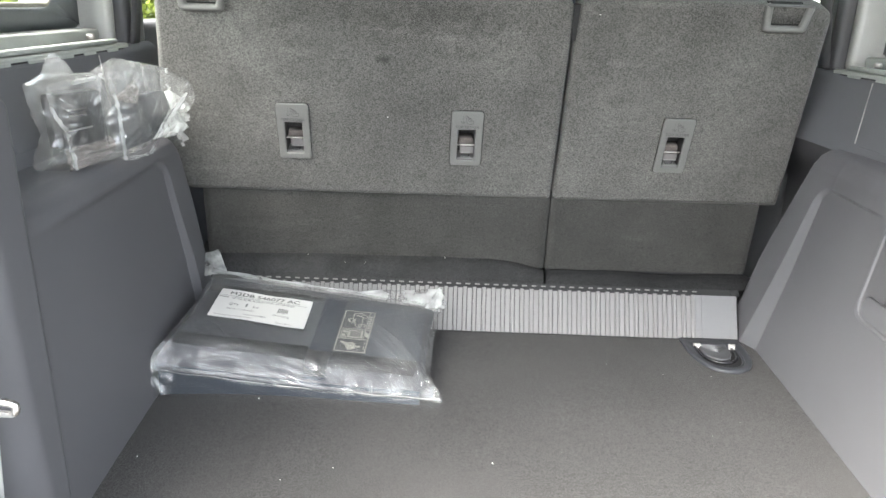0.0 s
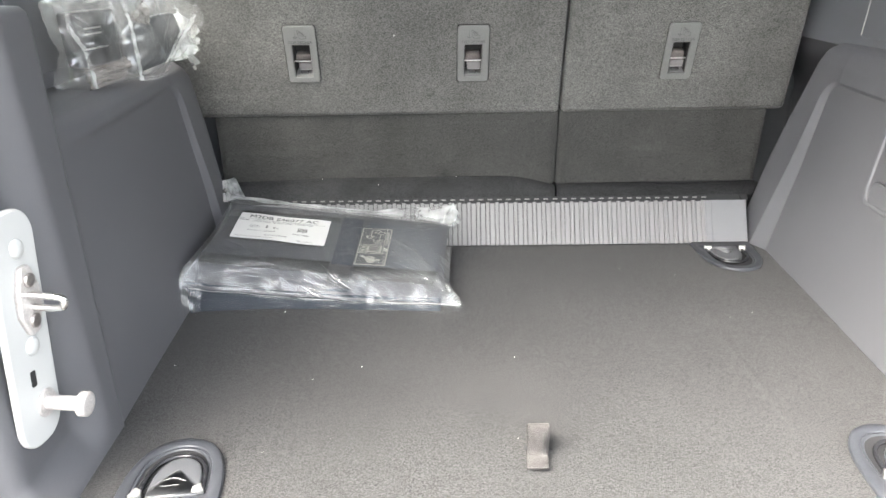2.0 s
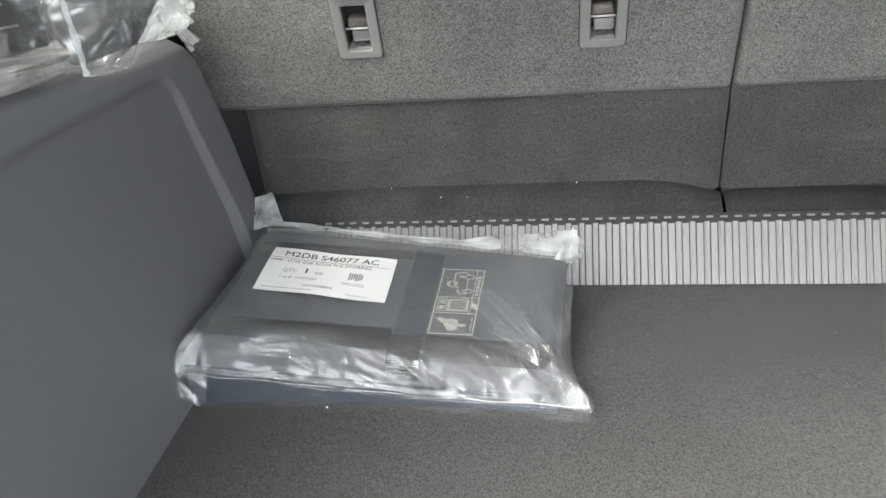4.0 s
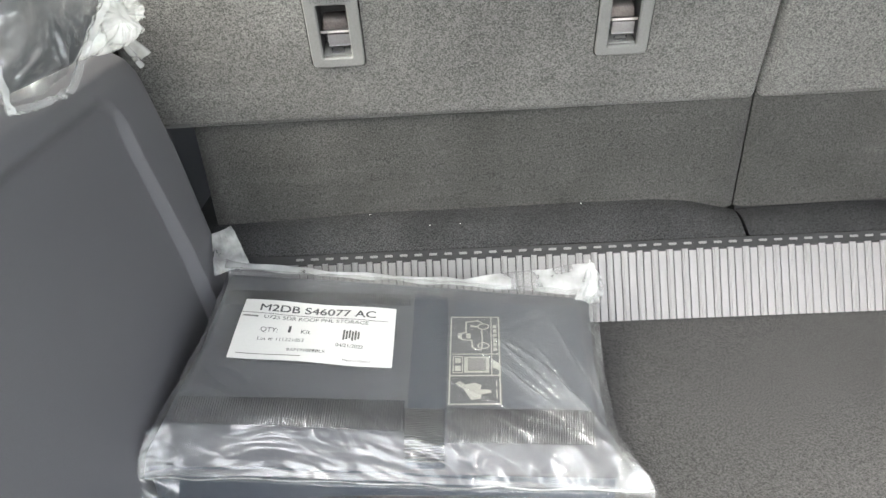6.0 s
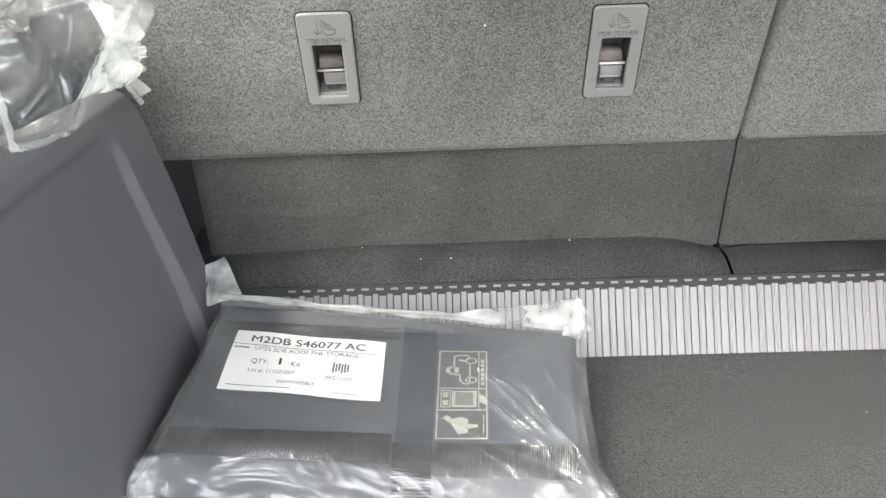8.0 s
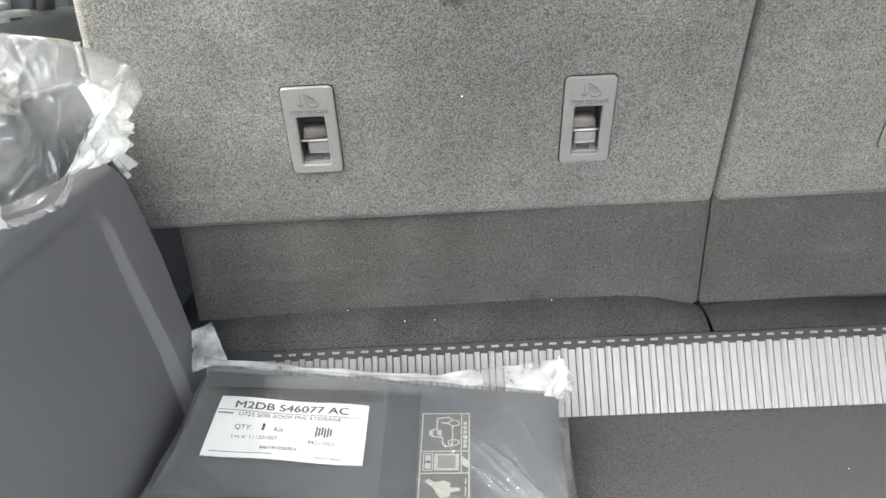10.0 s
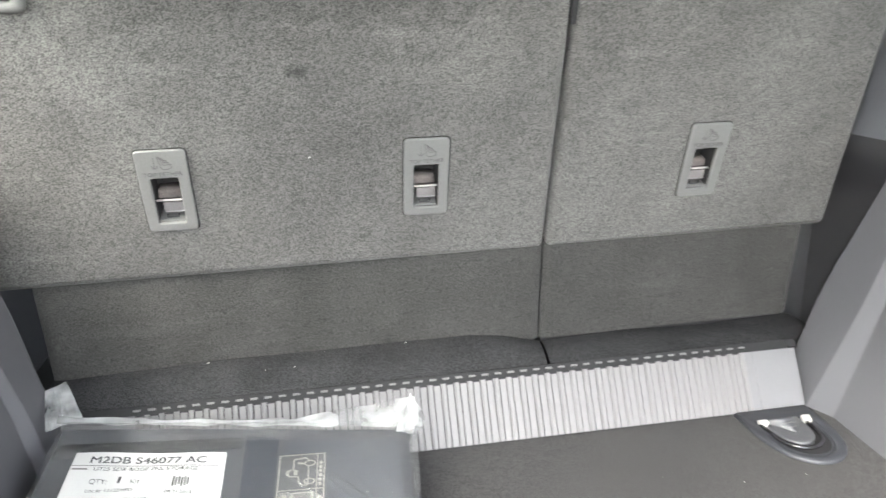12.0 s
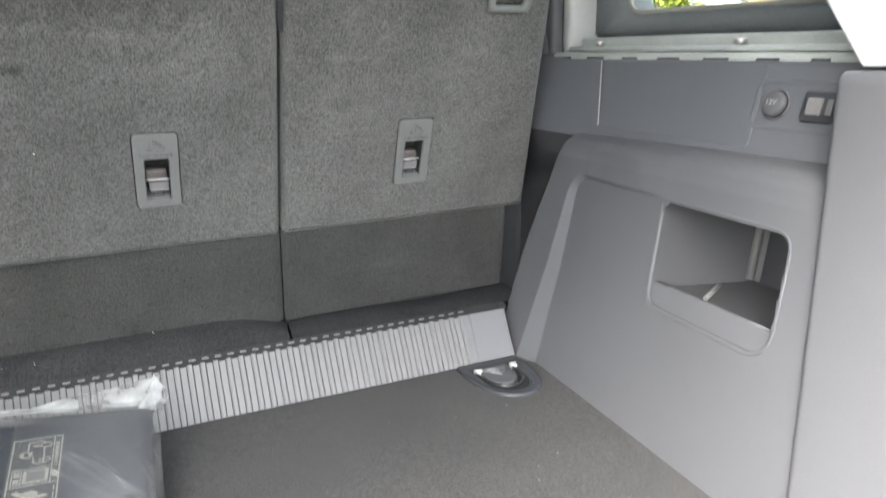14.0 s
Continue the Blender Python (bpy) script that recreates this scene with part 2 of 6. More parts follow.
film_fold = film_mat("folded_film", 0.9, 0.2, 0.33, 0.35, 0.045)
film_white = film_mat("doubled_film", 0.88, 0.2, 0.55, 0.35, 0.05)
film_seal = film_mat("sealed_film", 0.95, 0.14, 0.05, 0.1, 0.04)
asphalt = mat("asphalt", (0.06, 0.06, 0.058), 0.9, var=0.2, scale=0.6, fine=60, fvar=0.3, depth=0.004)
grass_mat = mat("grass", (0.1, 0.14, 0.03), 0.9, var=0.3, scale=1.2, fine=40, fvar=0.3, depth=0.02)
bark = mat("bark", (0.16, 0.12, 0.09), 0.9, var=0.3, scale=6, fine=40, bump=0.6, depth=0.01)
leaf_mat = mat("leaves", (0.12, 0.145, 0.022), 0.9, var=0.3, scale=1.5, fine=15, fvar=0.2, spec=0.05)
leaf_dark = mat("dark_leaves", (0.075, 0.10, 0.02), 0.9, var=0.3, scale=1.5, fine=15, fvar=0.2, spec=0.05)
render_white = mat("white_facade", (0.75, 0.74, 0.71), 0.85, var=0.04, scale=0.8, fine=30)
render_ochre = mat("ochre_facade", (0.5, 0.36, 0.16), 0.85, var=0.06, scale=0.8, fine=30)
roof_dark = mat("dark_roof", (0.08, 0.08, 0.085), 0.8, fine=20)
pane_dark = mat("dark_pane", (0.04, 0.046, 0.05), 0.15, var=0.2, scale=0.7, fine=5, bump=0.0, spec=0.12)
mirror_mat = mat("mirror", (0.22, 0.23, 0.24), 0.05, 1.0, bump=0.0)
# bezel grey made darker: edge shadows of the raised lettering painted in
sign_edge_shade = mat("sign_edge_shade", (0.062, 0.063, 0.062), 0.55)
bar_steel = mat("bar_steel", (0.52, 0.50, 0.48), 0.5, 0.35, var=0.05, bump=0.03)
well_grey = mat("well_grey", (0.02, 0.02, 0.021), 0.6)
frame_grey = mat("frame_grey", (0.12, 0.13, 0.134), 0.6)
cup_grey = mat("cup_grey", (0.033, 0.035, 0.040), 0.42)
tab_grey = mat("tab_grey", (0.17, 0.163, 0.16), 0.5)
dark_part = mat("dark_part", (0.05, 0.053, 0.058), 0.4, fine=500, bump=0.05)
foil = mat("foil", (0.50, 0.46, 0.44), 0.25, 0.7, var=0.1, scale=20, fine=200, fvar=0.05, bump=0.1)
flap_satin = mat("flap_satin", (0.065, 0.067, 0.071), 0.36, var=0.05, fine=900, bump=0.05)
cord = mat("cord", (0.045, 0.045, 0.046), 0.8, spec=0.1)
crumb_mat = mat("crumb", (0.8, 0.8, 0.76), 0.8)


def glass_mat():
    m = bpy.data.materials.new("window_glass")
    m.use_nodes = True
    n, l = m.node_tree.nodes, m.node_tree.links
    n.remove(n["Principled BSDF"])
    tr, gl, mx, fr = n.new("ShaderNodeBsdfTransparent"), n.new("ShaderNodeBsdfGlossy"), n.new("ShaderNodeMixShader"), n.new("ShaderNodeMath")
    lw, pw = n.new("ShaderNodeLayerWeight"), n.new("ShaderNodeMath")
    pw.operation, pw.inputs[1].default_value = "POWER", 5.0
    fr.operation, fr.inputs[1].default_value, fr.inputs[2].default_value = "MULTIPLY_ADD", 0.9, 0.04
    l.new(lw.outputs["Facing"], pw.inputs[0]), l.new(pw.outputs[0], fr.inputs[0])
    tr.inputs[0].default_value = (0.9, 0.93, 0.91, 1)
    gl.inputs["Roughness"].default_value = 0.02
    l.new(fr.outputs[0], mx.inputs[0]), l.new(tr.outputs[0], mx.inputs[1]), l.new(gl.outputs[0], mx.inputs[2])
    l.new(mx.outputs[0], n["Material Output"].inputs[0])
    return m


glass = glass_mat()


# ---- mesh helpers ----
def obj(name, bm, material, parent=None, smooth=True, label="", m=None):
    me = bpy.data.meshes.new(name)
    bmesh.ops.recalc_face_normals(bm, faces=bm.faces[:])
    for f in bm.faces:
        f.smooth = smooth and len(f.verts) <= 4 and f.material_index == 0
        f.material_index = 0
    bm.to_mesh(me)
    bm.free()
    me.materials.append(material)
    ob = new(name, me)
    if parent:
        ob.parent = parent
    if m is not None:
        ob.matrix_basis = m
    return tagged(ob, label)


def part(name, bm, material, parent, label="", smooth=True, m=None):
    return obj(name, bm, material, parent, smooth, label, m)


def thing(name, label, category, m=None, group="", kind=""):
    ob = new(name)
    ob.empty_display_size = 0.05
    if m is not None:
        ob.matrix_basis = m
    return tagged(ob, label, category, group, kind)


def box(lo, hi, r=0.0, seg=2, bm=None):
    bm = bm or bmesh.new()
    m = Matrix.LocRotScale([(a + b) / 2 for a, b in zip(lo, hi)], None, [abs(b - a) for a, b in zip(lo, hi)])
    vs = bmesh.ops.create_cube(bm, size=1, matrix=m)["verts"]
    if r:
        es = {e for v in vs for e in v.link_edges}
        bmesh.ops.bevel(bm, geom=list(es), offset=r, segments=seg, affect="EDGES", profile=0.5)
    return bm


def rrect(w, h, r, n=5, cx=0.0, cy=0.0):
    """Outline of a rounded rectangle, counter-clockwise."""
    pts = []
    for sx, sy, a in ((1, 1, 0), (-1, 1, 90), (-1, -1, 180), (1, -1, 270)):
        for i in range(n + 1):
            t = radians(a + 90 * i / n)
            pts.append((cx + sx * (w / 2 - r) + r * math.cos(t), cy + sy * (h / 2 - r) + r * math.sin(t)))
    return pts


def rpoly(corners, radii, n=5):
    """A convex polygon (counter-clockwise) with rounded corners."""
    pts, k = [], len(corners)
    for i, (p, r) in enumerate(zip(corners, radii)):
        p, a, b = Vector(p), Vector(corners[i - 1]), Vector(corners[(i + 1) % k])
        u, v = (a - p).normalized(), (b - p).normalized()
        half = math.acos(max(-1, min(1, u.dot(v)))) / 2
        d = r / math.tan(half)
        s, e = p + u * d, p + v * d
        for j in range(n + 1):
            t = j / n
            q = (1 - t) ** 2 * s + 2 * t * (1 - t) * p + t * t * e
            pts.append((q.x, q.y))
    return pts


def inset(pts, d):
    out, k = [], len(pts)
    for i in range(k):
        a, p, b = Vector(pts[i - 1]), Vector(pts[i]), Vector(pts[(i + 1) % k])
        e = (b - a)
        nrm = Vector((-e.y, e.x)).normalized() if e.length > 1e-9 else Vector((0, 0))
        out.append((p.x + nrm.x * d, p.y + nrm.y * d))
    return out


def slab(pts, thick, r=0.003, seg=3, bm=None, back=True, crown=0.0, holes=()):
    """A plate with outline pts in x and y, from z = 0 up to thick, its upper edge rounded by r."""
    bm = bm or bmesh.new()
    rings = [(0.0, 0.0), (0.0, thick - r)] + [(r * (1 - math.cos(radians(90 * i / seg))), thick - r + r * math.sin(radians(90 * i / seg))) for i in range(1, seg + 1)]
    loops = [[bm.verts.new((x, y, z)) for x, y in (inset(pts, d) if d else pts)] for d, z in rings]
    k = len(pts)
    for lo, hi in zip(loops, loops[1:]):
        for i in range(k):
            bm.faces.new((lo[i - 1], lo[i], hi[i], hi[i - 1]))
    if crown:
        c = Vector((sum(p[0] for p in pts) / k, sum(p[1] for p in pts) / k))
        last = loops[-1]
        for s in (0.75, 0.5, 0.25):
            ring = [bm.verts.new((c.x + (v.co.x - c.x) * s, c.y + (v.co.y - c.y) * s, thick + crown * (1 - s * s))) for v in loops[-1]]
            for i in range(k):
                bm.faces.new((last[i - 1], last[i], ring[i], ring[i - 1]))
            last = ring
        mid = bm.verts.new((c.x, c.y, thick + crown))
        for i in range(k):
            bm.faces.new((last[i - 1], last[i], mid))
    elif holes:
        edges = [bm.edges.get((a, b)) for a, b in zip(loops[-1], loops[-1][1:] + loops[-1][:1])]
        for h in holes:
            ring = [bm.verts.new((x, y, thick)) for x, y in h]
            edges += [bm.edges.new((a, b)) for a, b in zip(ring, ring[1:] + ring[:1])]
        for f in bmesh.ops.triangle_fill(bm, use_beauty=True, edges=edges)["geom"]:
            if isinstance(f, bmesh.types.BMFace):
                f.material_index = 1
    else:
        bm.faces.new(loops[-1])
    if back:
        bm.faces.new(loops[0][::-1])
    return bm


def frame_slab(outer, inner, thick, r=0.002, deep=0.0, bm=None):
    """A plate with a hole; both outlines have as many points. deep: how far the hole's wall goes below the plate."""
    bm = bm or bmesh.new()
    rows = [[(x, y, 0.0) for x, y in outer], [(x, y, thick - r) for x, y in outer], [(x, y, thick) for x, y in inset(outer, r)],
            [(x, y, thick) for x, y in inset(inner, -r)], [(x, y, thick - r) for x, y in inner], [(x, y, -deep) for x, y in inner]]
    loops = [[bm.verts.new(p) for p in row] for row in rows]
    k = len(outer)
    for lo, hi in zip(loops, loops[1:]):
        for i in range(k):
            bm.faces.new((lo[i - 1], lo[i], hi[i], hi[i - 1]))
    return bm


def tube(pts, r, n=8, bm=None, closed=False):
    bm = bm or bmesh.new()
    pts = [Vector(p) for p in pts]
    rings, ref = [], None
    for i, p in enumerate(pts):
        a, b = (pts[i - 1], pts[(i + 1) % len(pts)]) if closed else (pts[max(i - 1, 0)], pts[min(i + 1, len(pts) - 1)])
        d = (b - a).normalized()
        if ref is None:
            ref = d.orthogonal().normalized()
        u = (ref - d * ref.dot(d)).normalized()
        ref, v = u, d.cross(u)
        rr = r[i] if isinstance(r, (list, tuple)) else r
        rings.append([bm.verts.new(p + (u * math.cos(2 * math.pi * j / n) + v * math.sin(2 * math.pi * j / n)) * rr) for j in range(n)])
    pairs = list(zip(rings, rings[1:])) + ([(rings[-1], rings[0])] if closed else [])
    for lo, hi in pairs:
        for j in range(n):
            bm.faces.new((lo[j - 1], lo[j], hi[j], hi[j - 1]))
    if not closed:
        bm.faces.new(rings[0][::-1]), bm.faces.new(rings[-1])
    return bm


def sheet(f, nu, nv, bm=None, keep=None):
    """A grid surface f(u, v), u and v from 0 to 1."""
    bm = bm or bmesh.new()
    vs = [[bm.verts.new(f(i / nu, j / nv)) for j in range(nv + 1)] for i in range(nu + 1)]
    for i in range(nu):
        for j in range(nv):
            if keep is None or keep((i + 0.5) / nu, (j + 0.5) / nv):
                bm.faces.new((vs[i][j], vs[i + 1][j], vs[i + 1][j + 1], vs[i][j + 1]))
    return bm


def ribbon(pts, width, thick, axis=(1, 0, 0), bm=None):
    """A band of the given width along a line of points."""
    bm = bm or bmesh.new()
    pts, ax = [Vector(p) for p in pts], Vector(axis).normalized() * (width / 2)
    rings = []
    for i, p in enumerate(pts):
        d = (pts[min(i + 1, len(pts) - 1)] - pts[max(i - 1, 0)]).normalized()
        nn = d.cross(ax).normalized() * (thick / 2)
        rings.append([bm.verts.new(p + q) for q in (ax + nn, -ax + nn, -ax - nn, ax - nn)])
    for lo, hi in zip(rings, rings[1:]):
        for j in range(4):
            bm.faces.new((lo[j - 1], lo[j], hi[j], hi[j - 1]))
    bm.faces.new(rings[0][::-1]), bm.faces.new(rings[-1])
    return bm


def curve_pts(pts, n=8):
    """Catmull-Rom through points."""
    pts = [Vector(p) for p in pts]
    out = []
    for i in range(len(pts) - 1):
        a, b, c, d = pts[max(i - 1, 0)], pts[i], pts[i + 1], pts[min(i + 2, len(pts) - 1)]
        for j in range(n):
            t = j / n
            out.append(0.5 * (2 * b + (c - a) * t + (2 * a - 5 * b + 4 * c - d) * t * t + (3 * b - a - 3 * c + d) * t ** 3))
    return out + [pts[-1]]


def words(body, size, material, parent, m, extrude=0.0003, name="lettering", width=None, bold=0.0):
    cu = bpy.data.curves.new(name, "FONT")
    cu.body, cu.size, cu.extrude, cu.align_x, cu.align_y = body, size, extrude, "LEFT", "BOTTOM_BASELINE"
    cu.offset = bold
    tmp = bpy.data.objects.new(name, cu)
    scene.collection.objects.link(tmp)
    dg = bpy.context.evaluated_depsgraph_get()
    me = bpy.data.meshes.new_from_object(tmp.evaluated_get(dg))
    bpy.data.objects.remove(tmp)
    if width:
        w = max(v.co.x for v in me.vertices)
        for v in me.vertices:
            v.co.x *= width / w
    me.materials.clear()
    me.materials.append(material)
    ob = new(name, me)
    ob.parent, ob.matrix_basis = parent, m
    return ob


def smooth01(t):
    t = max(0.0, min(1.0, t))
    return t * t * (3 - 2 * t)


def lerp(a, b, t):
    return a + (b - a) * t


def table(x, rows):
    """Straight-line look-up in rows of (x, value)."""
    if x <= rows[0][0]:
        return rows[0][1]
    for (a, p), (b, q) in zip(rows, rows[1:]):
        if x <= b:
            return lerp(p, q, (x - a) / (b - a))
    return rows[-1][1]


# ---- the cargo floor ----
FLOOR_BACK, FLOOR_FRONT = 0.52, 1.46


def wall_x(y, side):
    """Half width of the load floor at y, to its foot line on that side."""
    return 0.5185 + 0.068 * (y - 0.885) if side > 0 else 0.524 + 0.03 * (y - 0.88)


def floor_z(x, y):
    """Slight sag and crease lines of the carpet."""
    z = 0.0012 * noise.noise(Vector((x * 5, y * 5, 0.3)))
    for x0, k, ph in ((-0.331, -0.018, 0.0), (0.333, 0.03, 1.3)):
        d = x - (x0 + k * (y - 0.85) + 0.004 * math.sin(9 * y + ph))
        z -= 0.0010 * math.exp(-(d / 0.0032) ** 2) * smooth01((1.08 - y) / 0.1)
    return z - 0.0015


def floor_at(u, v):
    y = lerp(FLOOR_BACK, FLOOR_FRONT, v)
    x = lerp(-wall_x(y, -1) - 0.014, wall_x(y, 1) + 0.014, u)
    return (x, y, floor_z(x, y))


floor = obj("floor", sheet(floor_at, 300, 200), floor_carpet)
tagged(floor, "dark grey-brown carpeted load floor with faint creases", "floor", kind="structure")
obj("subfloor", box((-0.78, 0.5, -0.12), (0.78, 3.3, -0.02)), void_dark, smooth=False)["kind"] = "structure"
tagged(obj("sill", box((-0.62, 0.42, -0.1), (0.62, 0.525, 0.004), 0.008), black_plastic), "black ribbed plastic load sill", "sill", kind="structure")

# ---- slatted flap behind the seats ----
flap = thing("slatted_flap", "silver slatted gap cover with black hinge strip behind the rear seats", "gap cover")
RISE = 0.0900
lean = pose(0, 1.4135, 0.0) @ Matrix.Rotation(-0.022, 4, "Z") @ Matrix.Rotation(math.atan2(0.079, 0.0435), 4, "X")
strip_m = pose(0, 1.4645, 0.0815) @ Matrix.Rotation(-0.019, 4, "Z") @ Matrix.Rotation(radians(38), 4, "X")
part("backing", box((-0.545, 0, -0.006), (0.532, RISE - 0.001, -0.0012)), void_dark, flap, "black fabric backing", False, lean)
PITCH, FIRST_LINK = 0.01924, -0.437


def profile_bar(pts, length, y0=0.001):
    """A bar along y with the section pts in x and z."""
    bm = bmesh.new()
    ends = [[bm.verts.new((x, y, z)) for x, z in pts] for y in (y0, y0 + length)]
    k = len(pts)
    for i in range(k):
        bm.faces.new((ends[0][i - 1], ends[0][i], ends[1][i], ends[1][i - 1]))
    bm.faces.new(ends[0][::-1]), bm.faces.new(ends[1])
    return bm


wide_slat = profile_bar([(-0.0046, -0.001), (-0.0046, 0.0017), (-0.0042, 0.0022), (0.0042, 0.0022), (0.0046, 0.0017), (0.0046, -0.001)], RISE - 0.0035)
narrow_slat = profile_bar([(-0.0038, -0.001), (-0.0038, 0.0016), (-0.0032, 0.0020), (-0.0022, 0.0021), (-0.0014, 0.0032), (0.0030, 0.0032), (0.0035, 0.0026), (0.0035, -0.001)], RISE - 0.0012)
link_bm = slab(rrect(0.0100, 0.0030, 0.0008, 2), 0.0012, 0.0004, 2)
sources = [part("slat", wide_slat, slat_silver, flap, m=lean @ pose(FIRST_LINK + 0.0030, 0, 0), smooth=False),
           part("slat", narrow_slat, slat_silver, flap, m=lean @ pose(FIRST_LINK + 0.0128, 0, 0), smooth=False),
           part("link", link_bm, slat_silver, flap, m=strip_m @ pose(FIRST_LINK, 0, 0.0012))]
for i in range(1, 47):
    for src in sources[:2] * (i < 46) + sources[2:]:
        o = src.copy()
        scene.collection.objects.link(o)
        o.parent, o.matrix_basis = flap, src.matrix_basis @ pose(i * PITCH, 0, 0)
part("hinge_strip", slab(rrect(1.070, 0.0150, 0.003, 2, -0.005, -0.001), 0.0012, 0.0005, 2), void_dark, flap, "black hinge strip", m=strip_m)
part("hinge_end", box((0.522, -0.008, -0.003), (0.538, 0.006, 0.004), 0.001), void_dark, flap, m=strip_m)
plate_bm = profile_bar([(0.4462, -0.001), (0.4462, 0.0012), (0.4510, 0.0014), (0.4580, 0.0014), (0.4588, 0.0024), (0.5270, 0.0024), (0.5300, 0.0016), (0.5300, -0.001)], RISE - 0.0015)
part("end_plate", plate_bm, plate_silver, flap, "plain silver end plate", m=lean, smooth=False)
part("end_plate", profile_bar([(-0.545, -0.001), (-0.545, 0.0020), (-0.4400, 0.0020), (-0.4400, -0.001)], RISE - 0.0015), plate_silver, flap, "plain silver end plate", m=lean, smooth=False)

# ---- rear seats ----
SLOPE = 0.32
SEAT_Y, SEAT_Z = 1.468, 0.434  # a point of the upper seat back's rear face
seat_frame = Matrix.Translation((0, SEAT_Y, SEAT_Z)) @ Matrix.Rotation(radians(90) + math.atan(SLOPE), 4, "X")
UP = math.hypot(1, SLOPE)


def sv(z):
    """Height along the seat back for a height z in the place."""
    return (z - SEAT_Z) * UP


def tether_anchor(seat, x, z):
    """Moulded grey child-seat anchor: bezel, recess, bar, tabs and lettering."""
    m = seat_frame @ pose(x, sv(z), 0)
    w, h = 0.0615, 0.1165
    wc = h / 2 - 0.040 - 0.0315
    bezel = part("tether_anchor", frame_slab(rrect(w, h, 0.006, 5), rrect(0.0335, 0.065, 0.002, 5, 0, wc), 0.0035, 0.0015, 0.003), grey_plastic, seat, "grey moulded child-seat tether anchor bezel", smooth=False, m=m)
    well = frame_slab(rrect(0.0365, 0.0685, 0.002, 5, 0, wc), rrect(0.0345, 0.0665, 0.002, 5, 0, wc), -0.001, 0.0, 0.034)
    box((-0.0175, wc - 0.034, -0.037), (0.0175, wc + 0.034, -0.034), bm=well)
    part("gasket", frame_slab(rrect(0.0650, 0.1200, 0.007, 5), rrect(0.034, 0.066, 0.002, 5, 0, wc), -0.0015, 0.0, 0.006), void_dark, bezel)
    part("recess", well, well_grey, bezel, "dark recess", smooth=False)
    part("bar", tube([(-0.0172, wc - 0.0047, -0.008), (0.0172, wc - 0.0047, -0.008)], 0.0016, 8), bar_steel, bezel, "bright steel bar")
    part("pad", slab(rpoly([(-0.0160, 0), (0.0160, 0), (0.0140, 0.0130), (-0.0140, 0.0130)], [0.001, 0.001, 0.004, 0.004]), 0.0195, 0.003), brown_felt, bezel, "brown felt pad", m=pose(0.0, wc - 0.0060, -0.0335))
    part("tab", box((-0.0105, wc - 0.0240, -0.0335), (0.0160, wc - 0.0105, -0.012), 0.001), tab_grey, bezel, "pale plastic tab")
    part("tab_edge", box((-0.0105, wc - 0.0249, -0.014), (0.0160, wc - 0.0238, -0.0108), 0.0004), light_plastic, bezel)
    part("clip", tube([(-0.0070, wc - 0.0262, -0.010), (-0.0070, wc - 0.0305, -0.008), (0.0070, wc - 0.0305, -0.008), (0.0070, wc - 0.0262, -0.010)], 0.0013, 6), black_plastic, bezel, "small black clip")
    part("sill", box((-0.0172, wc - 0.0332, -0.0335), (0.0172, wc - 0.0312, -0.003), 0.0008), grey_plastic, bezel)
    words("TOP TETHER", 0.0074, sign_edge_shade, bezel, pose(-0.0232, h / 2 - 0.0350, 0.0037), 0.0004, "lettering", 0.0464)
    sy = bmesh.new()
    # raised child-seat and anchor sign, darkened to carry its edge shadows
    tube(curve_pts([(-0.0035, 0.0125, 0), (-0.0010, 0.0120, 0), (0.0025, 0.0020, 0), (0.0110, 0.0022, 0), (0.0118, 0.0000, 0), (0.0105, -0.0035, 0), (0.0005, -0.0035, 0), (-0.0035, 0.0125, 0)], 4), 0.00050, 6, sy)
    tube(curve_pts([(0.0005, 0.0118, 0), (0.0022, 0.0080, 0), (0.0040, 0.0050, 0), (0.0090, 0.0046, 0)], 4), 0.00065, 6, sy)
    tube(curve_pts([(0.0020, 0.0100, 0), (0.0045, 0.0076, 0), (0.0080, 0.0072, 0)], 4), 0.00065, 6, sy)
    for k in range(4):
        tube([(-0.0080, 0.0120 - 0.0030 * k, 0), (-0.0080, 0.0102 - 0.0030 * k, 0)], 0.00055, 6, sy)
    tube([(-0.0080, 0.0015, 0), (-0.0080, -0.0025, 0)], 0.00055, 6, sy)
    tube(curve_pts([(-0.0118, 0.0012, 0), (-0.0105, -0.0018, 0), (-0.0080, -0.0030, 0), (-0.0055, -0.0018, 0), (-0.0042, 0.0012, 0)], 4), 0.00055, 6, sy)
    part("sign", sy, sign_edge_shade, bezel, m=pose(0.0, h / 2 - 0.0215, 0.0036))


def release_handle(seat, x):
    m = seat_frame @ pose(x, sv(0.617), 0)
    outer = rpoly([(0.043, 0.0245), (-0.043, 0.0245), (-0.038, -0.024), (0.038, -0.024)], [0.003, 0.003, 0.010, 0.010])
    inner = rpoly([(0.030, 0.021), (-0.030, 0.021), (-0.026, -0.013), (0.026, -0.013)], [0.002, 0.002, 0.005, 0.005])
    bez = part("release_handle", frame_slab(outer, inner, 0.008, 0.003, 0.02), grey_plastic, seat, "grey plastic seat release bezel", m=m)
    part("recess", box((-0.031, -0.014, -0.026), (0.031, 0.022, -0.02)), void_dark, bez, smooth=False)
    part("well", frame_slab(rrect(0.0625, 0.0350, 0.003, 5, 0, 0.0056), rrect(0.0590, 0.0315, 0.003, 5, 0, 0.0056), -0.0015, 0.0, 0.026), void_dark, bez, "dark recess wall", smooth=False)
    part("lever", box((-0.024, 0.000, -0.016), (0.024, 0.012, -0.004), 0.003), grey_plastic, bez)


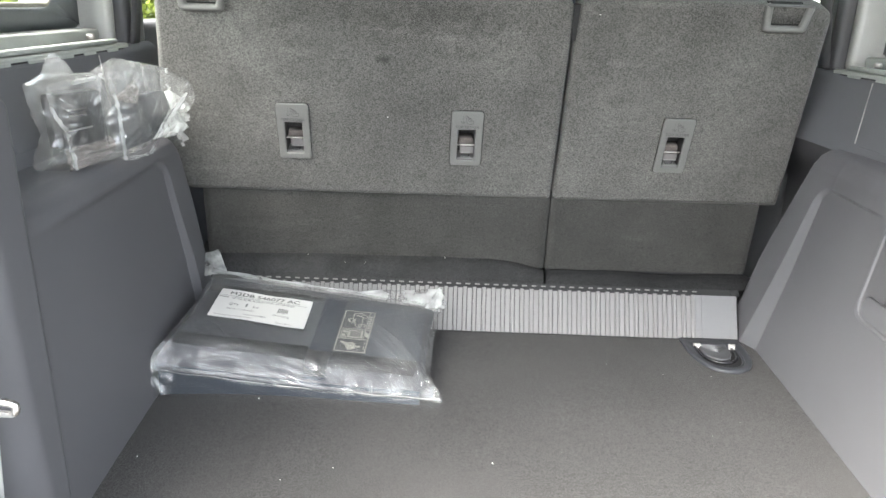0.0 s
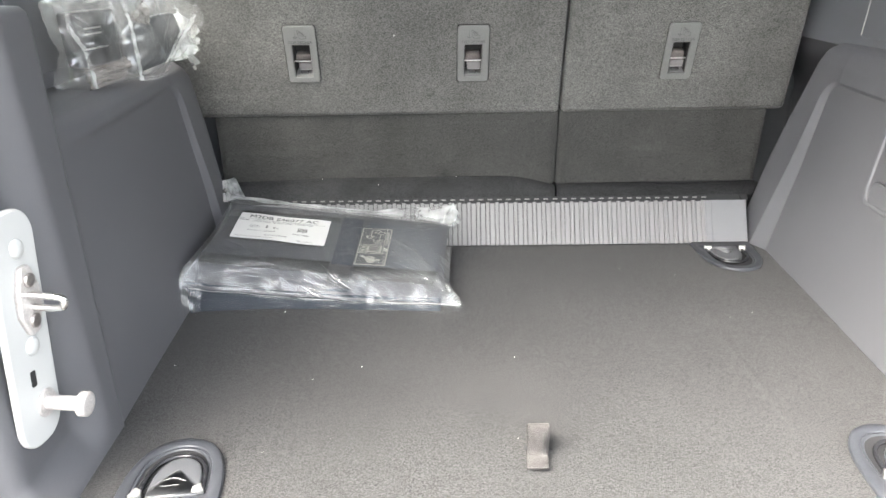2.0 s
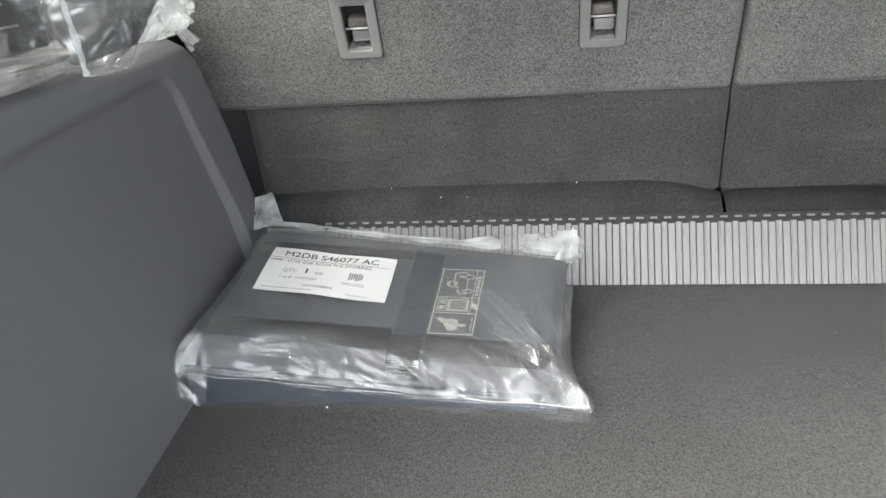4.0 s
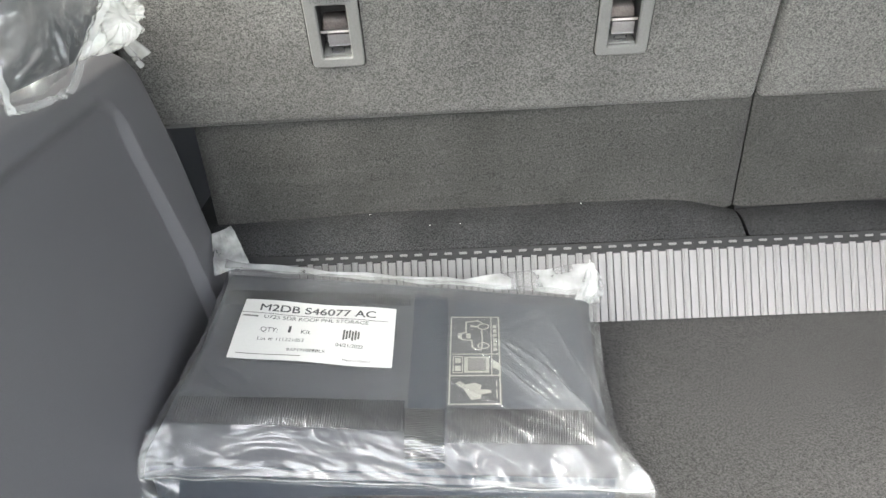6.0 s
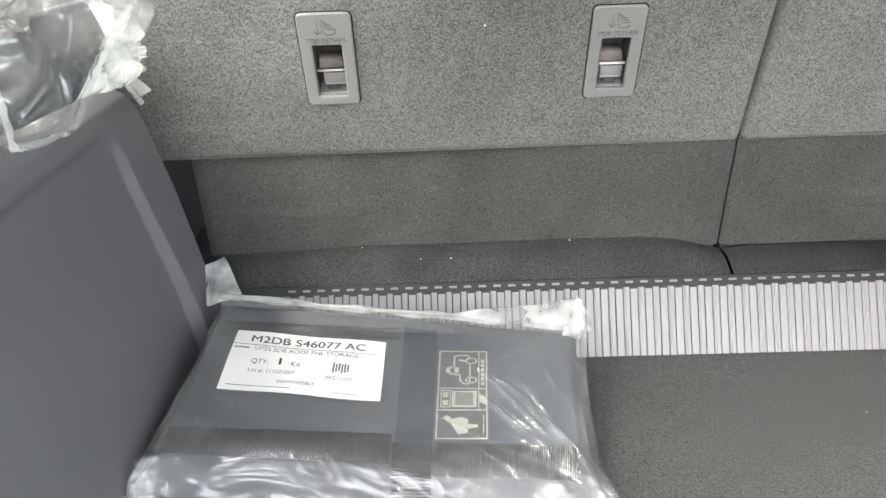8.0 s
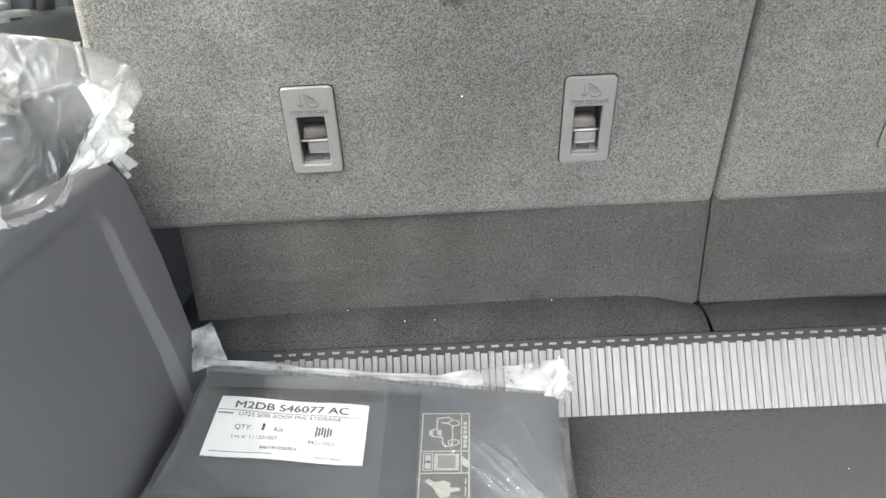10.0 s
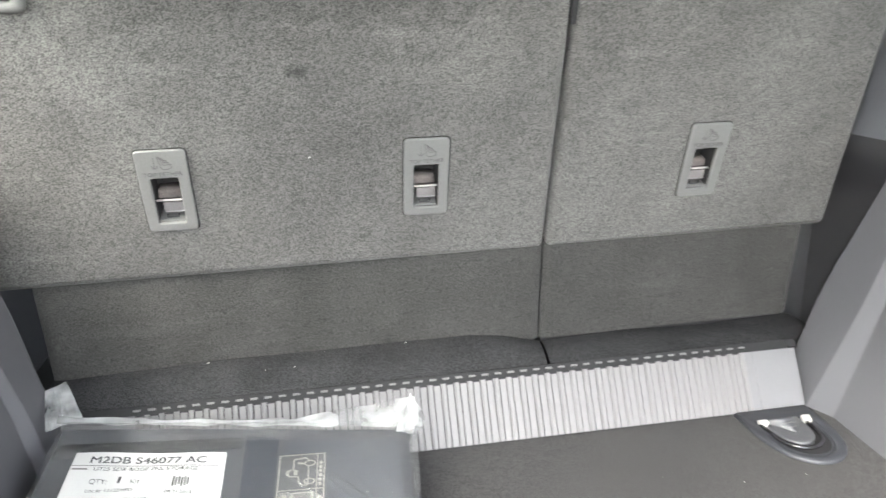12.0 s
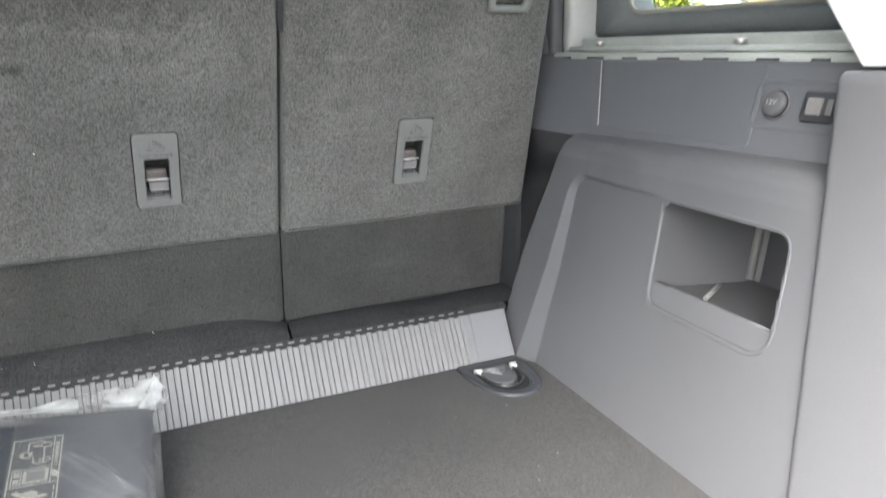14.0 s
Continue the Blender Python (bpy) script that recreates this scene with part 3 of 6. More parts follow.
def seat_back(name, label, x0, x1, x0b, x1b, anchors, handle_x, low0, low1):
    seat = thing(name, label, "car seat", group="rear seats")
    z0, z1 = sv(0.245), sv(0.636)
    out = rpoly([(x1b, z0), (x1, z1), (x0, z1), (x0b, z0)], [0.012, 0.03, 0.03, 0.012], 6)
    cuts = [rrect(0.0640, 0.1190, 0.007, 5, x, sv(z)) for x, z in anchors]
    cuts.append(rrect(0.064, 0.036, 0.003, 5, handle_x, sv(0.619) + 0.0035))
    part("upper_panel", slab(out, 0.0513, 0.012, 4, holes=cuts), seat_carpet, seat, "charcoal carpeted seat-back panel", m=seat_frame @ pose(0, 0, -0.0513))
    ny = 60

    def low(u, v):
        x = lerp(low0, low1, u)
        edge = min(u, 1 - u) * (low1 - low0)
        rnd = 0.006 * (1 - smooth01(edge / 0.012))
        z = lerp(0.262, 0.090, v)
        y = 1.533 + (0.262 - z) * 0.085 + rnd + 0.0015 * noise.noise(Vector((x * 9, z * 9, 5)))
        return (x, y, z)
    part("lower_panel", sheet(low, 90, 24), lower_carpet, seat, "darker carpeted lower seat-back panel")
    body = box((low0 + 0.004, 1.556, 0.02), (low1 - 0.004, 1.66, 0.25))
    part("front_cushion", box((x0 + 0.01, 1.575, 0.20), (x1 - 0.01, 1.67, 0.60), 0.03, 3), rear_vinyl, seat, "grey seat upholstery")
    part("cushion_core", body, void_dark, seat, smooth=False)

    def lip(u, v):
        x = lerp(low0 - 0.004 if low0 < 0 else lerp(0.1570, 0.1455, v), low1 - 0.001 if low1 > 0.3 else lerp(0.1530, 0.1410, v), u)
        crease = table(x, [(-0.56, 0.104), (-0.33, 0.111), (-0.19, 0.109), (-0.06, 0.111), (0.04, 0.109), (0.09, 0.103), (0.155, 0.086), (0.20, 0.089), (0.30, 0.089), (0.42, 0.084), (0.58, 0.088)])
        y = lerp(1.549, 1.4725 - 0.019 * x, v)
        z = lerp(crease, 0.0850, v ** 1.3) + 0.004 * math.sin(math.pi * v) + 0.002 * noise.noise(Vector((x * 7, y * 12, 2))) * (1 - v)
        return (x, y, z)
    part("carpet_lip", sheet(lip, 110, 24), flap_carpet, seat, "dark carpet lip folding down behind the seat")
    for x, z in anchors:
        tether_anchor(seat, x, z)
    release_handle(seat, handle_x)
    return seat


def headrest(seat, x, w, h, z0, posts):
    hr = part("headrest", slab(rpoly([(w / 2, 0), (w / 2 * 0.93, h), (-w / 2 * 0.93, h), (-w / 2, 0)], [0.03, 0.05, 0.05, 0.03], 8), 0.1, 0.024, 5, crown=0.004), rear_vinyl, seat, "grey padded headrest",
              m=Matrix.Translation((x, 1.585, z0)) @ Matrix.Rotation(radians(90) + 0.2, 4, "X") @ pose(0, 0, -0.05))
    for px in posts:
        part("post", tube(curve_pts([(px, 1.490, 0.60), (px, 1.488, 0.655), (px, 1.497, 0.676), (px, 1.53, 0.688)], 5), 0.0065, 10), chrome, hr, "chrome headrest post", m=hr.matrix_basis.inverted())
        part("post_collar", tube([(px, 1.489, 0.632), (px, 1.489, 0.657)], 0.013, 12), black_plastic, hr, m=hr.matrix_basis.inverted())


wide = seat_back("rear_seat_wide", "wide charcoal rear seat back with two tether anchors, folded upright", -0.580, 0.146, -0.630, 0.1515, ((-0.361, 0.378), (-0.0295, 0.3745)), -0.500, -0.560, 0.1525)
narrow = seat_back("rear_seat_narrow", "narrow charcoal rear seat back with one tether anchor, upright", 0.152, 0.597, 0.1555, 0.622, ((0.376, 0.3735),), 0.515, 0.1545, 0.590)
part("latch_slot", slab(rpoly([(0.1530, sv(0.566)), (0.1530, sv(0.628)), (0.1425, sv(0.628)), (0.1455, sv(0.566))], [0.002] * 4, 3), 0.0016, 0.0005), void_dark, narrow, "dark slot at the top of the split", m=seat_frame @ pose(0, 0, 0.0))
headrest(wide, 0.006, 0.182, 0.10, 0.610, ())
headrest(narrow, 0.425, 0.250, 0.20, 0.645, (0.335, 0.440))


# ---- side trims ----
def front_edge(z, side=1):
    if side < 0:
        return table(z, [(0.0, 1.490), (0.122, 1.464), (0.254, 1.430), (0.345, 1.395), (0.372, 1.383), (0.41, 1.350)])
    return table(z, [(0.0, 1.490), (0.06, 1.476), (0.16, 1.460), (0.21, 1.446), (0.30, 1.415), (0.36, 1.395), (0.39, 1.382), (0.41, 1.362)])


def field_edge(z, side):
    """Where the recessed field of the arch panel ends towards the seats."""
    if side < 0:
        return table(z, [(0.0, 1.405), (0.15, 1.370), (0.20, 1.352), (0.285, 1.322), (0.35, 1.304)])
    return table(z, [(0.0, 1.366), (0.18, 1.336), (0.34, 1.320)])


def rsdf(y, z, cy, cz, hy, hz, r):
    qy, qz = abs(y - cy) - hy + r, abs(z - cz) - hz + r
    return math.hypot(max(qy, 0), max(qz, 0)) + min(max(qy, qz), 0) - r


PROFILE = [(0.0, 0.0), (0.0, 0.10), (0.0, 0.20), (0.0, 0.30), (0.0, 0.34), (0.0005, 0.365), (0.004, 0.383), (0.011, 0.395), (0.022, 0.402), (0.036, 0.406), (0.052, 0.408)]
PROFILES = {1: [(0.15 * z + dx, z) for dx, z in PROFILE],
            -1: [(0.05 * z + dx * 1.6, z - 0.012 * smooth01((z - 0.3) / 0.1)) for dx, z in PROFILE]}


POCKET_Y, POCKET_Z = 1.002, 0.262


def jamb_edge(z, side):
    """Where the rear jamb moulding ends towards the seats."""
    return 0.820 + 0.115 * z if side > 0 else 0.834 + 0.055 * z


def arch_surface(side, pocket):
    lens, prof_s, places = [0.0], PROFILES[side], {}
    for (a, b), (c, d) in zip(prof_s, prof_s[1:]):
        lens.append(lens[-1] + math.hypot(c - a, d - b))
    total = lens[-1]
    xs, zs = list(zip(lens, [p[0] for p in prof_s])), list(zip(lens, [p[1] for p in prof_s]))

    def f(u, v):
        s = v * total
        z = table(s, zs) - 0.004 * (v == 0)
        yf = front_edge(z, side)
        wz = max(0.0, min(1.0, z / 0.34))
        line = field_edge(z, side)
        wide_b = lerp(0.038, 0.010, wz) if pocket else lerp(0.012, 0.006, wz)
        y = table(u, [(0.0, jamb_edge(z, side) - 0.012), (0.715, line - 0.003), (0.72, line), (0.82, line + wide_b), (0.825, line + wide_b + 0.003), (1.0, yf)])
        x = wall_x(y, side) + table(s, xs)
        # proud border: front strip and top band round a recessed field
        rc = 0.028
        q1, q2 = max(0.0, rc - (line - y)), max(0.0, rc - ((0.336 if pocket else 0.350) - z))
        dist = rc - math.hypot(q1, q2)
        wgt = q2 / (q1 + q2) if q1 + q2 else 0.0
        ramp, high = lerp(wide_b, 0.005, wgt ** 2), lerp(lerp(0.020, 0.008, wz) if pocket else lerp(0.016, 0.008, wz), 0.005, wgt ** 2)
        x -= high * max(0.0, min(1.0, -dist / ramp)) * (1 - smooth01((z - 0.385) / 0.02)) * smooth01((y - 1.115) / 0.06 if pocket else (y - 0.885) / 0.12)
        # rounded front edge
        x += 0.02 * (1 - smooth01((yf - y) / 0.012)) ** 2
        if pocket:
            places[(u, v)] = rsdf(y, z, POCKET_Y, POCKET_Z, 0.109, 0.074, 0.022)
        return (side * x, y, z)
    nu, nv = (260, 190) if pocket else (150, 110)
    def keep(u, v):
        i, j = round(u * nu - 0.5), round(v * nv - 0.5)
        return max(places[(a / nu, b / nv)] for a in (i, i + 1) for b in (j, j + 1)) > 0.0
    return sheet(f, nu, nv, keep=keep if pocket else None)


def upper_x(z):
    return 0.629 + (z - 0.40) * 0.26


def side_trim(side, label):
    trim = thing("side_trim", label, "trim panel", group="cargo side trims")
    part("arch_panel", arch_surface(side, side > 0), trim_dark, trim, "grained dark grey wheel-arch moulding")
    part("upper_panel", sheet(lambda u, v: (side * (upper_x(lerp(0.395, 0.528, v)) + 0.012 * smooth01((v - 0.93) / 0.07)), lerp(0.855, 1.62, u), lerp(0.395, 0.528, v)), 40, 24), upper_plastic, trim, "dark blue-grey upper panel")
    for z0, z1 in ((0.0, 0.262), (0.262, 0.392))[side < 0:]:
        part("front_return", sheet(lambda u, v: (side * lerp(wall_x(front_edge(lerp(z0, z1, v), side), side) + table(lerp(z0, z1, v), [(z, x) for x, z in PROFILES[side]]) + 0.018, 0.668, u), front_edge(lerp(z0, z1, v), side) - 0.0005 + 0.03 * u, lerp(z0, z1, v)), 6, 16), trim_dark, trim, "forward edge of the moulding")
    # coloured dark for the shade between seat and arch, nearly black on the left
    part("quarter_panel", sheet(lambda u, v: (side * lerp(0.690, 0.630, smooth01((v - 0.70) / 0.30)), lerp(1.32, 1.64, u), lerp(0.0, 0.397, v)), 4, 24), shaded_trim if side > 0 else void_dark, trim, "lower panel beside the seat, gap shade painted into its colour")
    # rear jamb moulding, with rounded edges
    def jamb(u, v):
        z = min(0.512, lerp(-0.02, 0.53, v))
        y = lerp(0.640, jamb_edge(z, side), u)
        x = 0.508 + 0.150 * z if side > 0 else 0.519 + 0.045 * z + 0.024 * smooth01((0.80 - y) / 0.05) * smooth01((z + 0.005) / 0.055)
        for d, r in ((jamb_edge(z, side) - y, 0.008), (y - 0.640, 0.022), (0.512 - z, 0.012)):
            if d < r:
                x += r - math.sqrt(max(0.0, r * r - (r - d) ** 2))
        if v > 0.967:
            x += 0.06 * (v - 0.967) / 0.033
        return (side * x, y, z)
    part("jamb_moulding", sheet(jamb, 60, 90), trim_dark if side < 0 else trim_mid, trim, "grained plastic jamb moulding")
    part("seal", tube([(side * 0.575, 0.645, 0.0), (side * 0.585, 0.643, 0.25), (side * 0.61, 0.64, 0.52), (side * 0.615, 0.66, 0.8)], 0.009, 8), rubber, trim, "black rubber door seal")
    return trim


trim_r = side_trim(1, "dark grey cargo side trim with open storage pocket and power socket")
trim_l = side_trim(-1, "plain dark grey cargo side trim over the wheel arch")


def pocket_at(a, b, dep):
    """A place in the storage pocket: a forwards and b up from its middle, dep outwards from the panel."""
    y, z = POCKET_Y + a, POCKET_Z + b
    return (wall_x(y, 1) + 0.15 * z + dep, y, z)


def pocket_rings(rows, cap=False):
    bm = bmesh.new()
    loops = [[bm.verts.new(pocket_at(a, b, dep)) for a, b in pts] for pts, dep in rows]
    for lo, hi in zip(loops, loops[1:]):
        for i in range(len(lo)):
            bm.faces.new((lo[i - 1], lo[i], hi[i], hi[i - 1]))
    if cap:
        bm.faces.new(loops[-1])
    return bm


po = rpoly([(0.109, -0.074), (0.109, 0.074), (-0.109, 0.074), (-0.109, -0.074)], [0.02, 0.010, 0.026, 0.040], 8)
pb = rpoly([(0.062, -0.062), (0.062, 0.062), (-0.097, 0.062), (-0.097, -0.062)], [0.012, 0.008, 0.02, 0.03], 8)
# the pocket's inner shade is put into this darker plastic
tray = part("storage_pocket", pocket_rings([(inset(po, 0.002), 0.003), (inset(po, 0.003), 0.012), (pb, 0.150), (inset(pb, 0.010), 0.160)], True), shaded_trim, trim_r, "deep open storage pocket")
# lighter grey than the tray, so the corner's highlight is in the colour
part("corner_bead", tube([pocket_at(0.0595, -0.046, 0.1460), pocket_at(0.0595, 0.0, 0.1460), pocket_at(0.0595, 0.058, 0.1460)], 0.006, 10), grey_plastic, tray, "rounded inner corner, lighter to carry its highlight")
part("rim", pocket_rings([(inset(po, -0.0045), 0.0008), (inset(po, -0.0028), -0.0006), (inset(po, -0.001), -0.0010), (inset(po, 0.0015), 0.0006), (inset(po, 0.002), 0.006)]), trim_dark, tray, "raised rim")
lp = rpoly([(0.1065, -0.0715), (0.1065, -0.043), (-0.1065, -0.043), (-0.1065, -0.0715)], [0.018, 0.001, 0.001, 0.0265], 6)
lipb = bmesh.new()
fa = [lipb.verts.new(pocket_at(a, b, 0.004 + 0.16 * (b + 0.0715))) for a, b in lp]
fb = [lipb.verts.new(pocket_at(a, b, 0.009 + 0.16 * (b + 0.0715))) for a, b in lp]
lipb.faces.new(fa), lipb.faces.new(fb[::-1])
for i in range(len(fa)):
    lipb.faces.new((fa[i - 1], fa[i], fb[i], fb[i - 1]))
part("lip", lipb, trim_dark, tray, "flat sloping pocket lip", smooth=False)
part("lip_edge", tube([pocket_at(a, -0.0428, 0.0068 + 0.16 * 0.0287) for a in (-0.1, -0.05, 0.0, 0.05, 0.1)], 0.0022, 8), trim_mid, tray, "rounded lip edge")
part("pocket_floor", sheet(lambda u, v: pocket_at(lerp(-0.098, lerp(0.104, 0.060, v), u), -0.050 - 0.004 * math.sin(math.pi * u) + 0.02 * max(0.0, v - 0.9), lerp(0.008, 0.152, v)), 16, 16), shaded_trim, tray)


# bright line of the step's edge, painted with the lighter grey
part("floor_edge", tube([pocket_at(0.036, -0.0500, 0.040), pocket_at(0.055, -0.0495, 0.075), pocket_at(0.070, -0.0500, 0.100)], 0.0035, 8), grey_plastic, tray, "rounded step in the pocket floor, lighter to carry its highlight")


def on_upper(side, y, z, off=0.0):
    """A frame on the upper trim panel: x along the car towards the front, y up, z into the room."""
    a = math.atan(0.26)
    m = Matrix(((0, side * math.sin(a), -side * math.cos(a), side * (upper_x(z) - off)), (1 * side, 0, 0, y), (0, math.cos(a), math.sin(a), z), (0, 0, 0, 1)))
    return m


for side, trim in ((1, trim_r), (-1, trim_l)):
    m = on_upper(side, 1.180, 0.4655, 0.0)
    door_pts = rpoly([(0.140, -0.053), (0.171, 0.053), (-0.158, 0.053), (-0.158, -0.053)], [0.008] * 4, 5)
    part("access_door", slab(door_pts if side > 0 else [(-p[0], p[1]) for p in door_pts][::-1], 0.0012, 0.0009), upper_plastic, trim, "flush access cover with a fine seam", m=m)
    part("seam", box((-0.0008, -0.052, 0.0), (0.0008, 0.055, 0.0014)), light_plastic, trim, m=m @ pose(side * 0.1575, 0, 0, 0, 0, -side * 16), smooth=False)
m = on_upper(1, 0.9635, 0.468)
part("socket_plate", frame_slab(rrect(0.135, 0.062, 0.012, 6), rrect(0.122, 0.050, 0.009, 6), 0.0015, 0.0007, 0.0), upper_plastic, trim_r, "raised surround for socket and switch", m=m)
ring = [(0.0158 * math.cos(radians(a)), 0.0158 * math.sin(radians(a))) for a in range(0, 360, 15)]
cap = part("power_socket", slab(ring, 0.010, 0.004, 3, crown=0.002), trim_mid, trim_r, "round dark power-socket cap marked 12V", m=m @ pose(0.032, 0, 0.0005))
words("12V", 0.0090, light_plastic, cap, pose(0.0080, -0.002, 0.0121) @ Matrix.Diagonal((-1, 1, 1, 1)), 0.0002, "lettering", 0.016)
part("ring", tube([(0.0182 * math.cos(radians(a)), 0.0182 * math.sin(radians(a)), 0.002) for a in range(0, 360, 15)], 0.0014, 6, closed=True), trim_mid, cap, "raised socket ring")
sw = part("switch", slab(rrect(0.046, 0.036, 0.004), 0.006, 0.002), cup_grey, trim_r, "black switch with a pale square button", m=m @ pose(-0.030, 0, 0.0005))
part("button", slab(rrect(0.020, 0.020, 0.002), 0.002, 0.001), tab_grey, sw, "pale grey button", m=pose(0.006, 0, 0.006))
part("button", slab(rrect(0.008, 0.018, 0.002), 0.002, 0.001), grey_plastic, sw, m=pose(-0.014, 0, 0.006))
hookrec = part("hook_recess", frame_slab(rrect(0.03, 0.055, 0.006), rrect(0.02, 0.044, 0.005), 0.003, 0.001), trim_dark, trim_l, "small black hook recess", m=on_upper(-1, 0.985, 0.435))
part("hook_back", box((-0.0105, -0.0225, 0.0002), (0.0105, 0.0225, 0.001)), void_dark, hookrec, smooth=False)

# ---- belt ledges, pillars and windows ----
for side in (1, -1):
    led = thing("belt_ledge", "pale grey-green metal ledge with thin rails below the quarter window", "ledge", kind="structure")
    part("shelf", box((side * 0.665, 0.87, 0.512), (side * 0.79, 1.50, 0.530), 0.004), ledge_paint, led)
    part("rail", box((side * 0.668, 0.90, 0.531), (side * 0.682, 1.46, 0.539), 0.003), ledge_paint, led)
    part("rail", box((side * 0.694, 0.88, 0.530), (side * 0.702, 1.47, 0.5355), 0.002), ledge_paint, led)
    part("gap_strip", box((side * 0.6630, 0.88, 0.5150), (side * 0.6655, 1.47, 0.5225), 0.0005), void_dark, led)
    part("gasket", tube([(side * 0.715, 0.88, 0.548), (side * 0.715, 1.2, 0.551), (side * 0.712, 1.47, 0.548)], 0.005, 8), rubber, led)
    # dark strip laid between the rails in place of the rail's shadow
    part("gasket", box((side * 0.6835, 0.90, 0.5305), (side * 0.6925, 1.47, 0.5335), 0.001), rubber, led)
    part("upstand", box((side * 0.705, 0.87, 0.529), (side * 0.76, 1.47, 0.5545), 0.004), ledge_paint, led)
    for y in (0.92, 0.99, 1.07, 1.16, 1.25, 1.33, 1.42):
        part("clip", box((side * 0.6615, y - 0.022, 0.5145), (side * 0.6650, y + 0.022, 0.5235), 0.001), ledge_paint, led)
    part("bolt", slab([(0.009 * math.cos(radians(a)), 0.009 * math.sin(radians(a))) for a in range(0, 360, 30)], 0.01, 0.003), zinc, led, m=pose(side * 0.69, 1.10, 0.539))
    part("bolt", slab([(0.007 * math.cos(radians(a)), 0.007 * math.sin(radians(a))) for a in range(0, 360, 30)], 0.01, 0.003), zinc, led, m=pose(side * 0.69, 1.40, 0.539))
    # quarter window with its moulded frame
    win = thing("quarter_window", "fixed quarter window in a dark moulded frame", "window", kind="structure")
    wm = Matrix(((0, 0, -side, side * 0.775), (1, 0, 0, 0), (0, 1, 0, 0), (0, 0, 0, 1)))
    hole = rpoly([(1.392, 0.594), (1.425, 0.94), (0.98, 0.94), (0.93, 0.594)], [0.03, 0.05, 0.05, 0.03], 6)
    outer = rpoly([(1.497, 0.552), (1.497, 1.0), (0.86, 1.0), (0.86, 0.552)], [0.004, 0.004, 0.004, 0.004], 6)
    part("window_frame", frame_slab(outer, hole, 0.03, 0.01, 0.02), frame_grey, win, "dark blue-grey moulded frame", m=wm)
    lip = [Vector((x, y, 0.028)) for x, y in hole]
    part("gasket", tube(lip, 0.004, 6, closed=True), cream, win, "pale window gasket", m=wm)
    pane = part("pane", slab(inset(hole, -0.004), 0.004, 0.001), glass, win, "clear glass", m=wm @ pose(0, 0, -0.01))
    pane.visible_shadow = False
    # C pillar: two grey mouldings and a belt
    cp = thing("c_pillar", "grey moulded pillar trim beside the rear seat", "pillar trim", kind="structure")
    part("moulding", box((side * 0.690, 1.484, 0.526), (side * 0.78, 1.514, 1.0), 0.010, 3), pillar_grey, cp)
    part("moulding", box((side * 0.675, 1.518, 0.520), (side * 0.78, 1.556, 1.0), 0.010, 3), trim_dark, cp)
    part("moulding", box((side * 0.690, 1.560, 0.520), (side * 0.78, 1.655, 1.0), 0.010, 3), pillar_grey, cp)
    part("seat_belt", ribbon(curve_pts([(side * 0.672, 1.545, 0.52), (side * 0.668, 1.60, 0.75), (side * 0.68, 1.62, 0.98)], 6), 0.045, 0.002, (0, 1, 0.1)), trim_mid, cp, "grey seat-belt webbing")
    # white D pillar of the hard top
    dm = Matrix(((0, 0, -side, side * 0.70), (1, 0, 0, 0), (0, 1, 0, 0), (0, 0, 0, 1)))
    dpo = rpoly([(0.872, 0.516), (1.13, 0.86), (1.16, 1.02), (0.66, 1.02), (0.66, 0.516)], [0.006, 0.03, 0.01, 0.01, 0.006], 5)
    dpt = tagged(obj("d_pillar", slab(dpo, 0.085, 0.003, 2), white_paint, m=dm), "white painted hard-top corner pillar", "pillar", kind="structure")
    # doors, windows and roof rails further forward
    door = thing("door_side", "closed side door trims with clear windows", "car door", kind="structure")
    part("door_trim", box((side * 0.70, 1.66, -0.1), (side * 0.80, 3.25, 0.56), 0.02), trim_dark, door)
    part("b_pillar", box((side * 0.70, 2.30, 0.55), (side * 0.78, 2.42, 1.0), 0.015), pillar_grey, door)
    for y0, y1 in ((1.66, 2.30), (2.42, 3.12)):
        pn = part("pane", box((side * 0.765, y0, 0.55), (side * 0.769, y1, 0.98)), glass, door, smooth=False)
        pn.visible_shadow = False
    part("a_pillar", tube([(side * 0.70, 3.28, 0.52), (side * 0.69, 3.12, 0.75), (side * 0.655, 2.86, 1.0)], 0.035, 10), pillar_grey, door, "grey windscreen pillar trim")
    tagged(obj("body_side", box((side * 0.795, 0.60, -0.45), (side * 0.86, 3.6, 0.545), 0.02), white_paint), "white painted outer body side", "car body", kind="structure")
    tagged(obj("corner_panel", box((side * 0.585, 0.585, -0.3), (side * 0.86, 0.66, 0.52), 0.015), trim_mid), "grey plastic rear corner moulding", "car body", kind="structure")

# unseen here; rear edge carried further back to shade the seat tops
tagged(obj("ceiling", box((-0.80, 0.44, 0.985), (0.80, 2.95, 1.03), 0.01), roof_cloth), "grey hard-top roof lining", "ceiling", kind="structure")
tagged(obj("roof_header", box((-0.66, 2.80, 0.915), (0.66, 2.98, 0.99), 0.02), front_cloth), "dark windscreen header trim", "header", kind="structure")
ws = obj("windscreen", sheet(lambda u, v: (lerp(-0.66, 0.66, u), lerp(3.32, 2.93, v) - 0.02 * (2 * u - 1) ** 2, lerp(0.58, 0.95, v)), 8, 4), glass)
ws.visible_shadow = False
tagged(ws, "clear windscreen", "window", kind="structure")
tagged(obj("dashboard", box((-0.72, 2.95, 0.0), (0.72, 3.45, 0.60), 0.05, 4), front_cloth), "dark dashboard", "dashboard", kind="structure")
